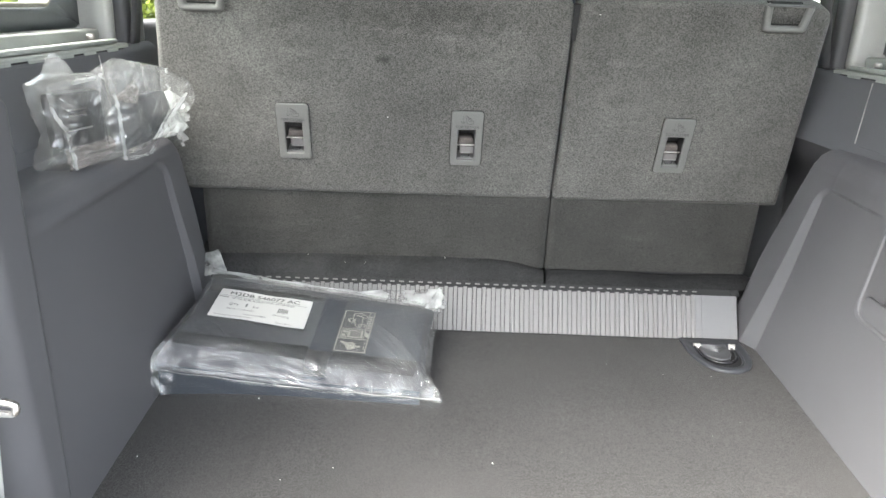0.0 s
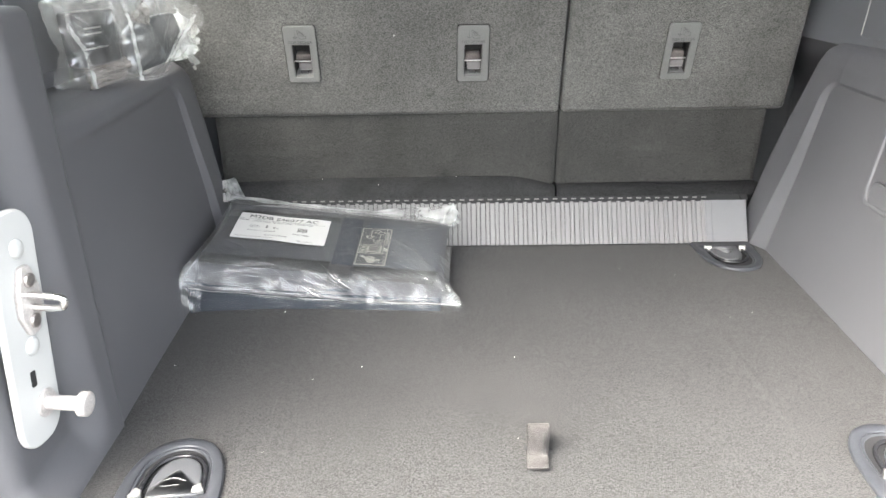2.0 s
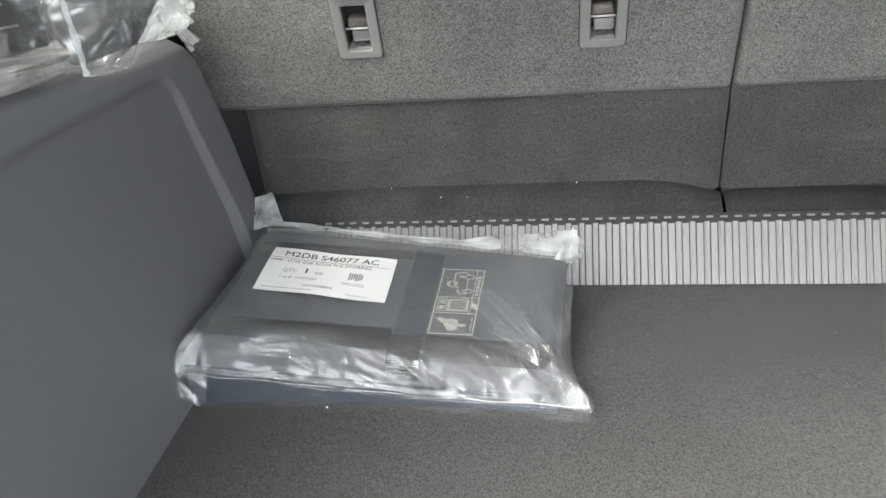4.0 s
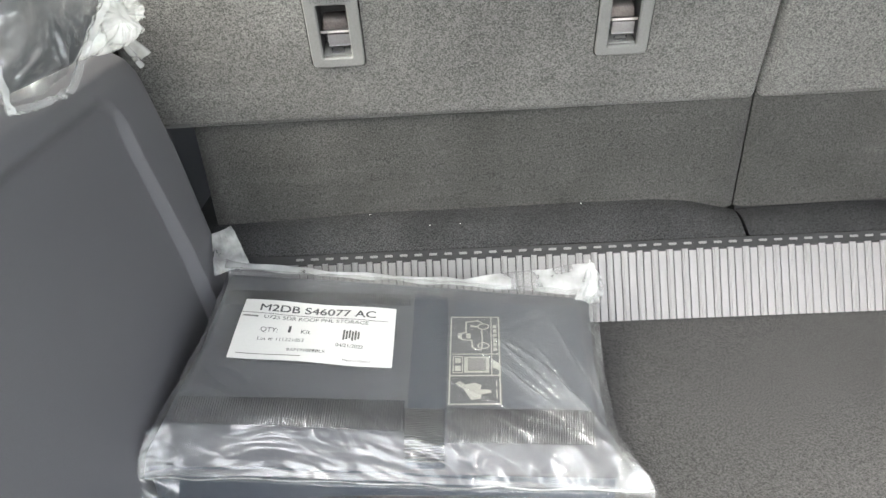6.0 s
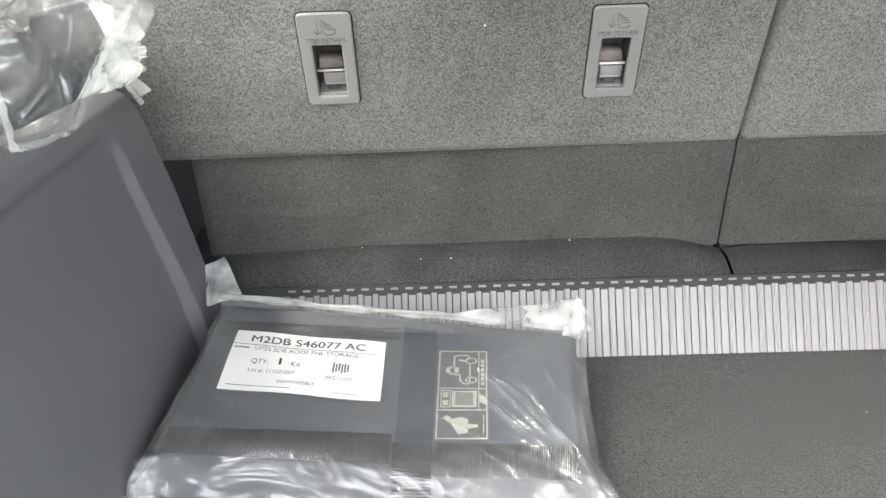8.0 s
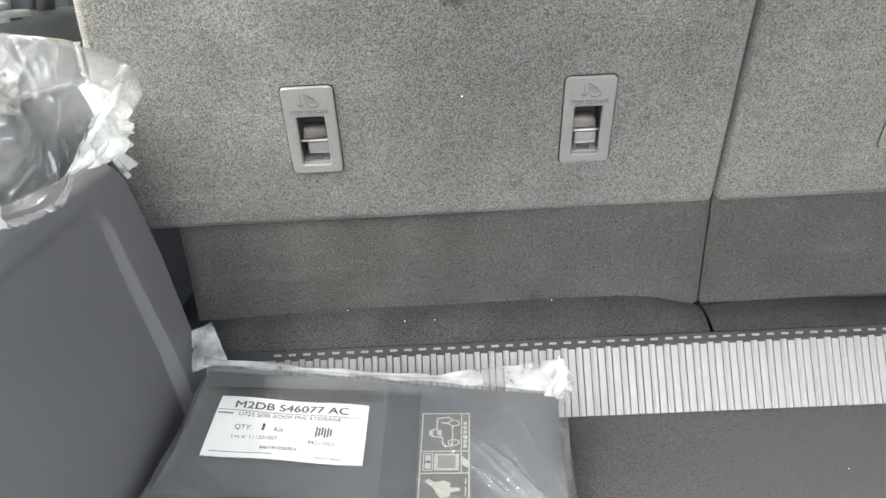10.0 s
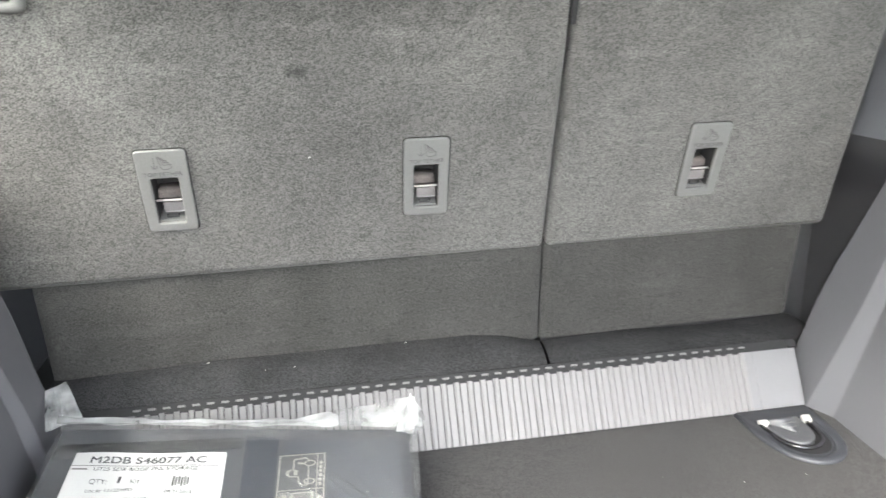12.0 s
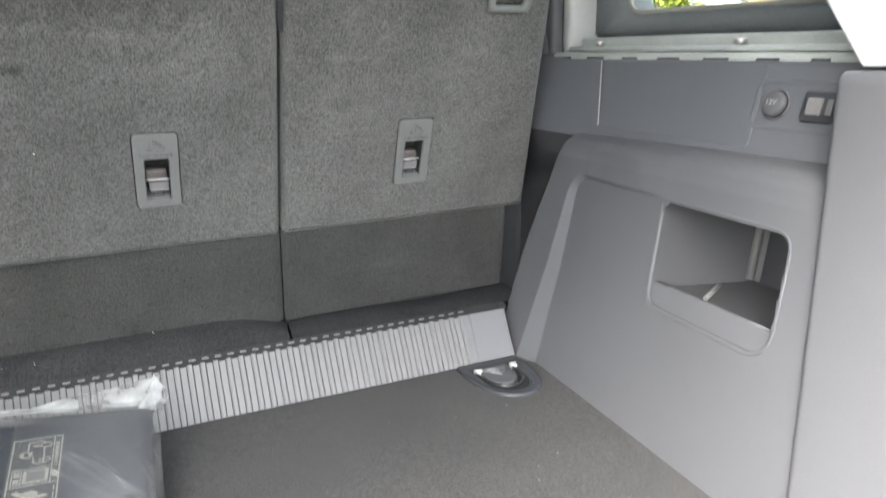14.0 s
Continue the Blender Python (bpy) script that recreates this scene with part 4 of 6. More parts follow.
tagged(obj("bulkhead", box((-0.80, 3.40, -0.3), (0.80, 3.55, 0.58), 0.02), void_dark), "dark bulkhead", "bulkhead", kind="structure")

mir = thing("rear_view_mirror", "black rear-view mirror on the windscreen with sensor housing", "mirror")
part("housing", slab(rrect(0.166, 0.072, 0.03, 6), 0.03, 0.012, crown=0.003), black_plastic, mir, m=pose(-0.060, 3.02, 0.808, 90, 0, 0))
part("mirror_glass", slab(rrect(0.150, 0.058, 0.026, 6), 0.003, 0.001), mirror_mat, mir, "silver mirror glass", m=pose(-0.060, 2.991, 0.808, 90, 0, 0))
part("sensor_box", box((-0.115, 2.97, 0.862), (0.045, 3.04, 0.93), 0.015), black_plastic, mir, "black sensor housing")
part("stalk", tube([(-0.04, 3.03, 0.82), (-0.035, 3.02, 0.88)], 0.012, 8), black_plastic, mir)


def front_seat(x):
    s = thing("front_seat", "dark cloth front seat with headrest, seen over the rear seats", "car seat", group="front seats")
    part("backrest", slab(rpoly([(0.25, -0.62), (0.22, 0.0), (-0.22, 0.0), (-0.25, -0.62)], [0.05, 0.09, 0.09, 0.05], 7), 0.14, 0.04, 4, crown=0.01), front_cloth, s, m=Matrix.Translation((x, 2.36, 0.697)) @ Matrix.Rotation(radians(90) + 0.25, 4, "X") @ pose(0, 0, -0.1))
    part("headrest", slab(rpoly([(0.113, 0), (0.085, 0.16), (-0.085, 0.16), (-0.113, 0)], [0.03, 0.03, 0.03, 0.03], 6), 0.09, 0.022, 4, crown=0.004), front_cloth, s, m=Matrix.Translation((x, 2.35, 0.66)) @ Matrix.Rotation(radians(90) + 0.15, 4, "X") @ pose(0, 0, -0.045))
    part("cushion", box((x - 0.25, 2.3, 0.0), (x + 0.25, 2.8, 0.16), 0.05, 3), front_cloth, s)
    part("seat_base", box((x - 0.22, 2.3, -0.03), (x + 0.22, 2.75, 0.02), 0.01), void_dark, s)
    return s


front_seat(0.376)
front_seat(-0.376)

# ---- striker plate on the jamb ----
st = thing("striker_plate", "white jamb plate with steel striker loop and guide pin", "door striker")
sm = pose(-0.5405, 0.705, 0.203) @ Matrix.Rotation(radians(-5), 4, "Z") @ Matrix(((0, 0, 1, 0), (1, 0, 0, 0), (0, 1, 0, 0), (0, 0, 0, 1))) @ pose(0, 0, 0, 1.5, 0, -4.5)
part("plate", slab(rrect(0.070, 0.258, 0.030, 8), 0.006, 0.003), plate_white, st, "white painted plate", m=sm)
base = part("striker_base", slab(rpoly([(0.017, -0.010), (0.017, 0.014), (0.006, 0.038), (-0.008, 0.038), (-0.017, 0.012), (-0.017, -0.014), (-0.006, -0.036), (0.008, -0.036)], [0.005] * 8, 3), 0.006, 0.002), pin_steel, st, "zinc striker base", m=sm @ pose(0.005, 0.033, 0.006))
part("loop", tube(curve_pts([(-0.003, 0.0075, 0), (-0.003, 0.0075, 0.025), (0.0, 0.004, 0.035), (0.0, -0.004, 0.035), (0.003, -0.0075, 0.025), (0.003, -0.0075, 0)], 5), 0.0040, 10), chrome, base, "bright striker loop", m=pose(0, 0, 0.004))
for y in (0.023, -0.021):
    part("screw", slab([(0.0075 * math.cos(radians(a)), 0.0075 * math.sin(radians(a))) for a in range(0, 360, 24)], 0.004, 0.0015, crown=0.0008), zinc, base, m=pose(0, y, 0.005))
part("guide_pin", tube([(0, 0, 0), (0, 0, 0.002), (0, 0, 0.038), (0, 0, 0.039), (0, 0, 0.047), (0, 0, 0.048)], [0.014, 0.008, 0.008, 0.0135, 0.0135, 0.010], 20), pin_steel, st, "steel guide pin with round head", m=sm @ pose(0.010, -0.086, 0.006))
part("pin_collar", slab([(0.0155 * math.cos(radians(a)), 0.0155 * math.sin(radians(a))) for a in range(0, 360, 15)], 0.004, 0.002), pin_steel, st, m=sm @ pose(0.010, -0.086, 0.005))
part("slot", slab(rrect(0.008, 0.018, 0.002), 0.0012, 0.0004), void_dark, st, m=sm @ pose(-0.004, -0.051, 0.0058))
for y in (0.090, -0.016):
    part("plug", slab([(0.010 * math.cos(radians(a)), 0.010 * math.sin(radians(a))) for a in range(0, 360, 24)], 0.005, 0.003, crown=0.001), plate_white, st, "white painted plug", m=sm @ pose(0.002, y, 0.005))


# ---- tie-downs and pull strap in the floor ----
def tie_down(x, y, turn, tab_mat):
    t = thing("tie_down", "satin black floor tie-down cup with folded flap and steel ring", "tie-down", pose(x, y, 0, 0, 0, turn), "floor tie-downs")

    def arch(w, length, y0, p=0.55):
        pts = [(w * math.cos(a), y0 - length * abs(math.sin(a)) ** p) for a in [math.pi * (1 + i / 30) for i in range(31)]]
        return pts + [(w * 0.97, y0 + 0.002), (-w * 0.97, y0 + 0.002)]
    part("bezel", frame_slab(arch(0.0585, 0.138, 0.0), arch(0.0425, 0.086, -0.036), 0.0050, 0.0014, 0.0), cup_grey, t, "satin dark grey bezel")
    part("step", frame_slab(arch(0.0435, 0.0870, -0.0355), arch(0.0385, 0.079, -0.038), 0.0036, 0.0015, 0.0), cup_grey, t)
    part("cup", slab(arch(0.044, 0.088, -0.035), 0.0013, 0.0003), void_dark, t)
    rim = [(-0.003 + 0.0345 * math.cos(a), -0.036 - 0.067 * abs(math.sin(a)) ** 0.6, 0.0042) for a in [math.pi * (1 + i / 24) for i in range(25)]]
    part("ring", tube(rim, 0.0030, 8), gloss_black, t, "dark folded ring")
    fl = part("flap", slab([(x - 0.006, y) for x, y in arch(0.0285, 0.064, -0.032, 0.62)], 0.0080, 0.002, crown=0.0012), flap_satin, t, "satin flap with raised mark")
    part("mark", tube(curve_pts([(-0.018, -0.052, 0.0088), (-0.004, -0.058, 0.0089), (0.007, -0.055, 0.0088)], 4), 0.0004, 5), light_plastic, fl)
    part("mark", tube(curve_pts([(-0.012, -0.047, 0.0088), (0.002, -0.045, 0.0089), (0.010, -0.046, 0.0088)], 4), 0.0003, 5), light_plastic, fl)
    for sx in (-1, 1):
        tri = [(-0.0060, 0.0055), (-0.0010, -0.0065), (0.0060, -0.0020), (0.0060, 0.0055)]
        tri = tri if sx < 0 else [(-x, y) for x, y in tri][::-1]
        part("tab", slab([(sx * 0.0345 + 1.15 * x, -0.0385 + 1.15 * y) for x, y in tri], 0.0100, 0.001), tab_mat, t, "pale end tab")
    return t


tie_down(0.4685, 1.399, -1.2, paper)
tie_down(-0.416, 0.652, 184, grey_plastic)
tie_down(0.424, 0.648, 176, grey_plastic)

strap = thing("pull_strap", "woven grey-brown pull strap looping out of a floor slot", "strap")
prof = curve_pts([(0.006, 0.757, -0.004), (0.006, 0.768, 0.018), (0.006, 0.765, 0.030), (0.005, 0.754, 0.033), (0.004, 0.745, 0.027), (0.003, 0.742, 0.015), (0.002, 0.737, 0.0065), (0.001, 0.727, 0.005), (0.000, 0.716, 0.0035)], 6)
part("band", ribbon(prof, 0.026, 0.0018, (1, -0.08, 0)), strap_web, strap)
wv = bmesh.new()
for i in range(4, len(prof) - 1):
    for k in (0, 1):
        p = prof[i].lerp(prof[i + 1], k * 0.5)
        d = (prof[i + 1] - prof[i - 1]).normalized()
        nn = Vector((1, 0, 0)).cross(d)
        for side in (-1, 1):
            q = p + nn * 0.0010 * side
            for j in range(9):
                x0 = lerp(-0.0125, 0.0125, (j + 0.5 * ((2 * i + k) % 2)) / 9)
                tube([q + Vector((x0, 0, 0)) - d * 0.0004, q + Vector((x0 + 0.0007, 0, 0)) + nn * 0.0003 * side, q + Vector((x0 + 0.0014, 0, 0)) + d * 0.0004], 0.0005, 4, wv)
part("weave", wv, strap_thread, strap, "pale woven threads")
part("slot", slab(rrect(0.034, 0.008, 0.002, 3, 0.006, 0.759), 0.0012, 0.0004), void_dark, strap)

# ---- packed storage bag on the floor ----
BX, BY, BT = -0.308, 1.257, radians(-5.5)
bagm = pose(BX, BY, 0.0, 0, 0, math.degrees(BT))


def on_bag_plane(a, b):
    """Height of the packed bag's sloping top at a, b in its own axes."""
    c, s = math.cos(BT), math.sin(BT)
    return 0.089 - 0.11 * (BX + c * a - s * b + 0.39) + 0.14 * (BY + s * a + c * b - 1.287)


def in_pack(a, b, z):
    w = bagm @ Vector((a, b, 0))
    return Vector((w.x, w.y, z))


def crumple(p, k):
    """Sharp ridges of crumpled film."""
    v = 0.0
    for f, a in ((1.0, 1.0), (2.1, 0.5), (4.3, 0.22)):
        v += a * (1 - 2.2 * abs(noise.noise(Vector(p) * f * k)))
    return v


EDGE_L = [(-0.17, -0.219), (-0.075, -0.218), (0.0, -0.215), (0.10, -0.220), (0.15, -0.225)]
EDGE_R = [(-0.128, 0.256), (-0.105, 0.253), (-0.075, 0.237), (-0.045, 0.226), (0.04, 0.222), (0.126, 0.224), (0.16, 0.230)]
EDGE_F = [(-0.21, -0.154), (-0.19, -0.145), (-0.10, -0.131), (0.0, -0.1235), (0.26, -0.1215)]
EDGE_B = [(-0.23, 0.126), (-0.10, 0.131), (0.05, 0.138), (0.15, 0.142), (0.235, 0.146)]
HEM_F = [(-0.21, 0.050), (-0.17, 0.040), (-0.05, 0.024), (0.05, 0.017), (0.25, 0.015)]
HEM_R = [(-0.12, 0.008), (-0.045, 0.018), (0.04, 0.036), (0.126, 0.056), (0.16, 0.060)]
HEM_L = [(-0.16, 0.046), (0.0, 0.066), (0.14, 0.086)]
HEM_B = [(-0.22, 0.108), (0.0, 0.092), (0.22, 0.070)]


def look_up(x, rows):
    return np.interp(x, [r[0] for r in rows], [r[1] for r in rows])


def pack_z(a, b, lift):
    """Height of the pack's surface at a, b (numbers or arrays): a flat top that rolls down to a hem on each side."""
    top = on_bag_plane(a, b) + lift
    z = top
    for e, wide_e, bow, hem in ((b - look_up(a, EDGE_F), 0.036, 1.8, look_up(a, HEM_F)), (look_up(a, EDGE_B) - b, 0.012, 2.2, look_up(a, HEM_B)),
                           (a - look_up(b, EDGE_L), 0.022, 2.2, look_up(b, HEM_L)), (look_up(b, EDGE_R) - a, 0.030, 2.2, look_up(b, HEM_R))):
        k = np.clip(e / wide_e, 0.0, 1.0)
        z = np.minimum(z, hem + (top - hem) * (1 - (1 - k) ** bow) + min(0.0, lift))
    return np.maximum(z, 0.003)


def pouch(u, v, shrink):
    """Plan of the pack in its own axes for u along it and v from front to back."""
    a0 = -0.21 + 0.44 * u
    f, k = look_up(a0, EDGE_F) + shrink * 0.5, look_up(a0, EDGE_B) - shrink * 0.4
    b = f + (k - f) * v
    le, ri = look_up(b, EDGE_L) + shrink, look_up(b, EDGE_R) - shrink - 10 * shrink * np.maximum(0.0, -b - 0.05)
    return le + (ri - le) * u, b


def grid_mesh(name, xyz, material, parent, label=""):
    """A smooth sheet from an array of places, rows by columns by three."""
    n, m = xyz.shape[:2]
    i = (np.arange(n - 1)[:, None] * m + np.arange(m - 1)).ravel()
    me = bpy.data.meshes.new(name)
    me.from_pydata(xyz.reshape(-1, 3).tolist(), [], np.stack([i, i + m, i + m + 1, i + 1], 1).tolist())
    me.polygons.foreach_set("use_smooth", [True] * len(me.polygons))
    me.materials.append(material)
    ob = new(name, me)
    ob.parent = parent
    return tagged(ob, label)


GRAD = np.random.RandomState(7).rand(256, 256) * 2 * math.pi


def perlin(x, y):
    """Gradient noise over arrays, about -0.7 to 0.7."""
    xi, yi = np.floor(x).astype(int), np.floor(y).astype(int)
    fx, fy = x - xi, y - yi
    u, v = fx * fx * fx * (fx * (fx * 6 - 15) + 10), fy * fy * fy * (fy * (fy * 6 - 15) + 10)

    def dot(dx, dy):
        g = GRAD[(xi + dx) % 256, (yi + dy) % 256]
        return np.cos(g) * (fx - dx) + np.sin(g) * (fy - dy)
    lo, hi = dot(0, 0) * (1 - u) + dot(1, 0) * u, dot(0, 1) * (1 - u) + dot(1, 1) * u
    return lo * (1 - v) + hi * v


def creases(x, y, sharp=3.0):
    """Crests with thin, sharp lines, 1 on a crest and falling to about -0.5 between."""
    return 1 - sharp * np.abs(perlin(x, y))


def facets(x, y):
    """Flat three-cornered facets with crisp edges, heights 0 to 1."""
    xi, yi = np.floor(x).astype(int), np.floor(y).astype(int)
    fx, fy = x - xi, y - yi

    def high(dx, dy):
        return GRAD[(xi + dx) % 256, (yi + dy) % 256] / (2 * math.pi)
    a, b, c, d = high(0, 0), high(1, 0), high(0, 1), high(1, 1)
    return np.where(fx > fy, a + fx * (b - a) + fy * (d - b), a + fy * (c - a) + fx * (d - c))


def step01(t):
    t = np.clip(t, 0.0, 1.0)
    return t * t * (3 - 2 * t)


def fold_line(a, b, p, q, bend, high, wide, tail=0.5):
    """A tight fold from p to q, bowed by bend, with a sharp crest."""
    px, py, dx, dy = p[0], p[1], q[0] - p[0], q[1] - p[1]
    ln = math.hypot(dx, dy)
    k = ((a - px) * dx + (b - py) * dy) / ln ** 2
    d = ((b - py) * dx - (a - px) * dy) / ln - bend * 4 * k * (1 - k)
    w = wide * (0.35 + 0.65 * np.clip(k, 0, 1))
    inside = (k > 0) & (k < 1)
    return np.where(inside, high * np.clip(1 - np.abs(d) / w, 0, 1) ** 1.4 * np.sin(math.pi * np.clip(k, 0, 1)) ** tail, 0.0)


def film_places(nu, nv):
    """The clear film over the pack: tight on top, gathered in sharp folds along the front and at the corners."""
    vv = np.linspace(0, 1, nv)
    u, v = np.meshgrid(np.linspace(0, 1, nu), np.where(vv < 0.45, vv / 0.45 * 0.20, 0.20 + (vv - 0.45) / 0.55 * 0.80), indexing="ij")
    a, b = pouch(u, v, 0.0)
    z = pack_z(a, b, 0.0025)
    e = b - look_up(a, EDGE_F)
    s = e - (on_bag_plane(a, b) + 0.0025 - z)
    front = step01((0.056 + 0.022 * step01((-a - 0.02) / 0.12) - s) / 0.030) * step01(e / 0.0025)
    rim = step01((np.abs(a - 0.005) - 0.180) / 0.03)
    label = step01(np.maximum(np.abs(a + 0.085) - 0.095, np.abs(b - 0.022) - 0.056) / 0.014)
    # gathers along the front that slant down to the hem
    warp = 0.5 * perlin(a * 17 + 3, s * 22 + 9)
    turn = 0.62 + 1.3 * a + 0.35 * perlin(a * 9 + 50, s * 6 + 2)
    along, across = a * np.cos(turn) - s * np.sin(turn), a * np.sin(turn) + s * np.cos(turn)
    big = facets(across * 58 + 1.5 * warp, along * 23 + 4 + 1.2 * warp)
    g = 0.60 * big + 0.34 * facets(across * 105 + 40 + 2.0 * warp, along * 46 + 31 + warp) + 0.06 * creases(across * 90 + 17 + warp, along * 30, 2.4)
    out = front * 0.0125 * (g - 0.12)
    # loose loops of film towards the free corner
    loops = step01((a - 0.03) / 0.06) * front
    out += loops * 0.0032 * (creases(a * 40 + 11 + warp, s * 22 + 5) - 0.2)
    z2 = z + out * 0.78
    y_push = -out * 0.62
    # fine tension lines on the flat top
    z2 += (1 - front) * label * (0.00075 * creases(a * 9 + b * 13 + 40, b * 60 - a * 44 + warp) + 0.0020 * rim * creases(a * 40 + 7, b * 20 + 3) + 0.0012 * step01((b - 0.095) / 0.03) * creases(a * 18, b * 62))
    r = random.Random(12)
    for i in range(20):
        q = (0.240 - r.uniform(0, 0.02), -0.118 + r.uniform(0, 0.03))
        ang, ln, back = radians(r.uniform(108, 158)), r.uniform(0.06, 0.15), r.uniform(0.02, 0.11)
        q = (q[0] + back * math.cos(ang), q[1] + back * math.sin(ang))
        p = (q[0] + ln * math.cos(ang), q[1] + ln * math.sin(ang))
        z2 += label * fold_line(a, b, p, q, r.uniform(-0.006, 0.006), r.uniform(0.0025, 0.0050), r.uniform(0.0030, 0.0065))
    for i in range(22):
        p = (-0.200 + r.uniform(0, 0.03), r.uniform(-0.09, 0.10))
        ang, ln = radians(r.uniform(-48, -12)), r.uniform(0.05, 0.13)
        q = (p[0] + ln * math.cos(ang), p[1] + ln * math.sin(ang))
        z2 += label * fold_line(a, b, p, q, r.uniform(-0.004, 0.008), r.uniform(0.0018, 0.0036), r.uniform(0.0026, 0.0050))
    # folds that come down over the front from the flat top
    for i in range(18):
        p = (r.uniform(-0.19, 0.17), -0.072 + r.uniform(-0.02, 0.01))
        ang, ln = radians(r.uniform(-58, -18)), r.uniform(0.04, 0.085)
        q = (p[0] + ln * math.cos(ang), max(-0.119, p[1] + ln * math.sin(ang)))
        z2 += fold_line(a, b, p, q, r.uniform(-0.008, 0.008), r.uniform(0.0020, 0.0055), r.uniform(0.0030, 0.0060))
    c, sn = math.cos(BT), math.sin(BT)
    return np.stack([BX + c * a - sn * b, BY + sn * a + c * b + y_push, np.maximum(z2, 0.004)], -1)


pack = thing("packed_storage_bag", "folded black fabric storage bag sealed in clear plastic, on the floor", "bag")


def fabric_places(nu, nv):
    u, v = np.meshgrid(np.linspace(0, 1, nu), np.linspace(0, 1, nv), indexing="ij")
    a, b = pouch(u, v, 0.010)
    c, sn = math.cos(BT), math.sin(BT)
    return np.stack([BX + c * a - sn * b, BY + sn * a + c * b, pack_z(a, b, -0.0040) + 0.0012 * perlin(a * 14, b * 14)], -1)


grid_mesh("fabric_body", fabric_places(90, 60), nylon, pack, "black nylon folded panel")
part("fabric_side", sheet(lambda u, v: in_pack(lerp(-0.204, 0.215, u), float(look_up(lerp(-0.204, 0.215, u), EDGE_F)) + 0.008, lerp(0.002, float(look_up(lerp(-0.204, 0.215, u), HEM_F)) + 0.012, v)), 30, 4), navy, pack)


def quad_at(q, u, v):
    """A place (a, b) in a four-cornered field: u from its left to its right, v from its rear to its front edge."""
    (ax, ay), (bx, by), (cx, cy), (dx, dy) = q
    return (lerp(lerp(ax, bx, u), lerp(dx, cx, u), v), lerp(lerp(ay, by, u), lerp(dy, cy, u), v))


def laid(q, u, v, off, base=-0.004):
    a, b = quad_at(q, u, v)
    return in_pack(a, b, float(pack_z(a, b, base)) + off)


def band(q, off, nu=24, nv=12):
    return sheet(lambda u, v: laid(q, u, v, off), nu, nv)


def cords(q, off, lines, across=False):
    """Ribs of woven webbing laid side by side."""
    bm = bmesh.new()
    for i in range(lines):
        k = (i + 0.5) / lines
        tube([laid(q, *((t, k) if across else (k, t)), off) for t in (0.0, 0.5, 1.0)], 0.0010, 4, bm)
    return bm


def prints(q, polys, off, base=-0.004):
    """Thin printed areas, each an outline in u and v of the field q."""
    bm = bmesh.new()
    for pts in polys:
        lo, hi = ([bm.verts.new(laid(q, u, v, off + d, base)) for u, v in pts] for d in (0.0, 0.0004))
        bm.faces.new(hi), bm.faces.new(lo[::-1])
        for i in range(len(pts)):
            bm.faces.new((lo[i - 1], lo[i], hi[i], hi[i - 1]))
    return bm


def uv_box(u0, u1, v0, v1):
    return [(u0, v0), (u1, v0), (u1, v1), (u0, v1)]


def uv_line(pts, w, ratio=0.4, closed=False):
    """A drawn line as one short four-cornered piece for each stretch. ratio: the field's width over its height."""
    out = []
    for (x0, y0), (x1, y1) in zip(pts, pts[1:] + (pts[:1] if closed else [])):
        dx, dy = (x1 - x0) * ratio, y1 - y0
        ln = math.hypot(dx, dy) or 1.0
        nx, ny, ex, ey = -dy / ln * w / ratio, dx / ln * w, dx / ln * w * 0.4 / ratio, dy / ln * w * 0.4
        out.append([(x0 - nx - ex, y0 - ny - ey), (x1 - nx + ex, y1 - ny + ey), (x1 + nx + ex, y1 + ny + ey), (x0 + nx - ex, y0 + ny - ey)])
    return out


part("webbing_band", cords([(-0.200, -0.073), (0.0170, -0.049), (0.0180, -0.086), (-0.196, -0.104)], 0.001, 92), cord, pack, "ribbed black webbing")
part("webbing_band", cords([(0.0600, -0.053), (0.205, -0.036), (0.200, -0.078), (0.0610, -0.093)], 0.001, 60), cord, pack, "ribbed black webbing")
part("webbing_band", cords([(-0.202, 0.090), (0.006, 0.114), (0.008, 0.096), (-0.200, 0.066)], 0.001, 88), cord, pack, "ribbed black webbing")
part("centre_strap", band([(0.0110, 0.116), (0.0500, 0.115), (0.0597, -0.111), (0.0232, -0.113)], 0.0024, 8, 44), navy, pack, "dark navy centre strap")
part("strap_ribs", cords([(0.0185, -0.060), (0.0560, -0.056), (0.0595, -0.108), (0.0225, -0.110)], 0.0026, 24, True), cord, pack, "ribbed end of the strap")
part("inner_panel", band([(0.0600, 0.110), (0.2000, 0.122), (0.2040, -0.034), (0.0610, -0.050)], 0.0014), panel_navy, pack, "dark navy fabric panel")
part("clear_tape", band([(-0.101, 0.104), (0.0710, 0.119), (0.0710, 0.104), (-0.098, 0.087)], 0.0085, 30, 4), film_seal, pack, "strip of clear tape")

# printed patch: border, plain vehicle outline, boxes and blot
PQ = [(0.0530, 0.0810), (0.1105, 0.0900), (0.1135, -0.0435), (0.0580, -0.0520)]
patch = part("patch", prints(PQ, [uv_box(0, 1, 0, 1)], 0.0026), ink, pack, "black patch with cream printed outlines", smooth=False)
art = [uv_box(0.03, 0.97, 0.010, 0.019), uv_box(0.03, 0.97, 0.981, 0.990), uv_box(0.03, 0.055, 0.019, 0.981), uv_box(0.945, 0.97, 0.019, 0.981),
       uv_box(0.055, 0.945, 0.455, 0.463), uv_box(0.055, 0.945, 0.690, 0.700), uv_box(0.800, 0.820, 0.019, 0.690)]
part("border", prints(PQ, art, 0.0031), cream, patch, smooth=False)
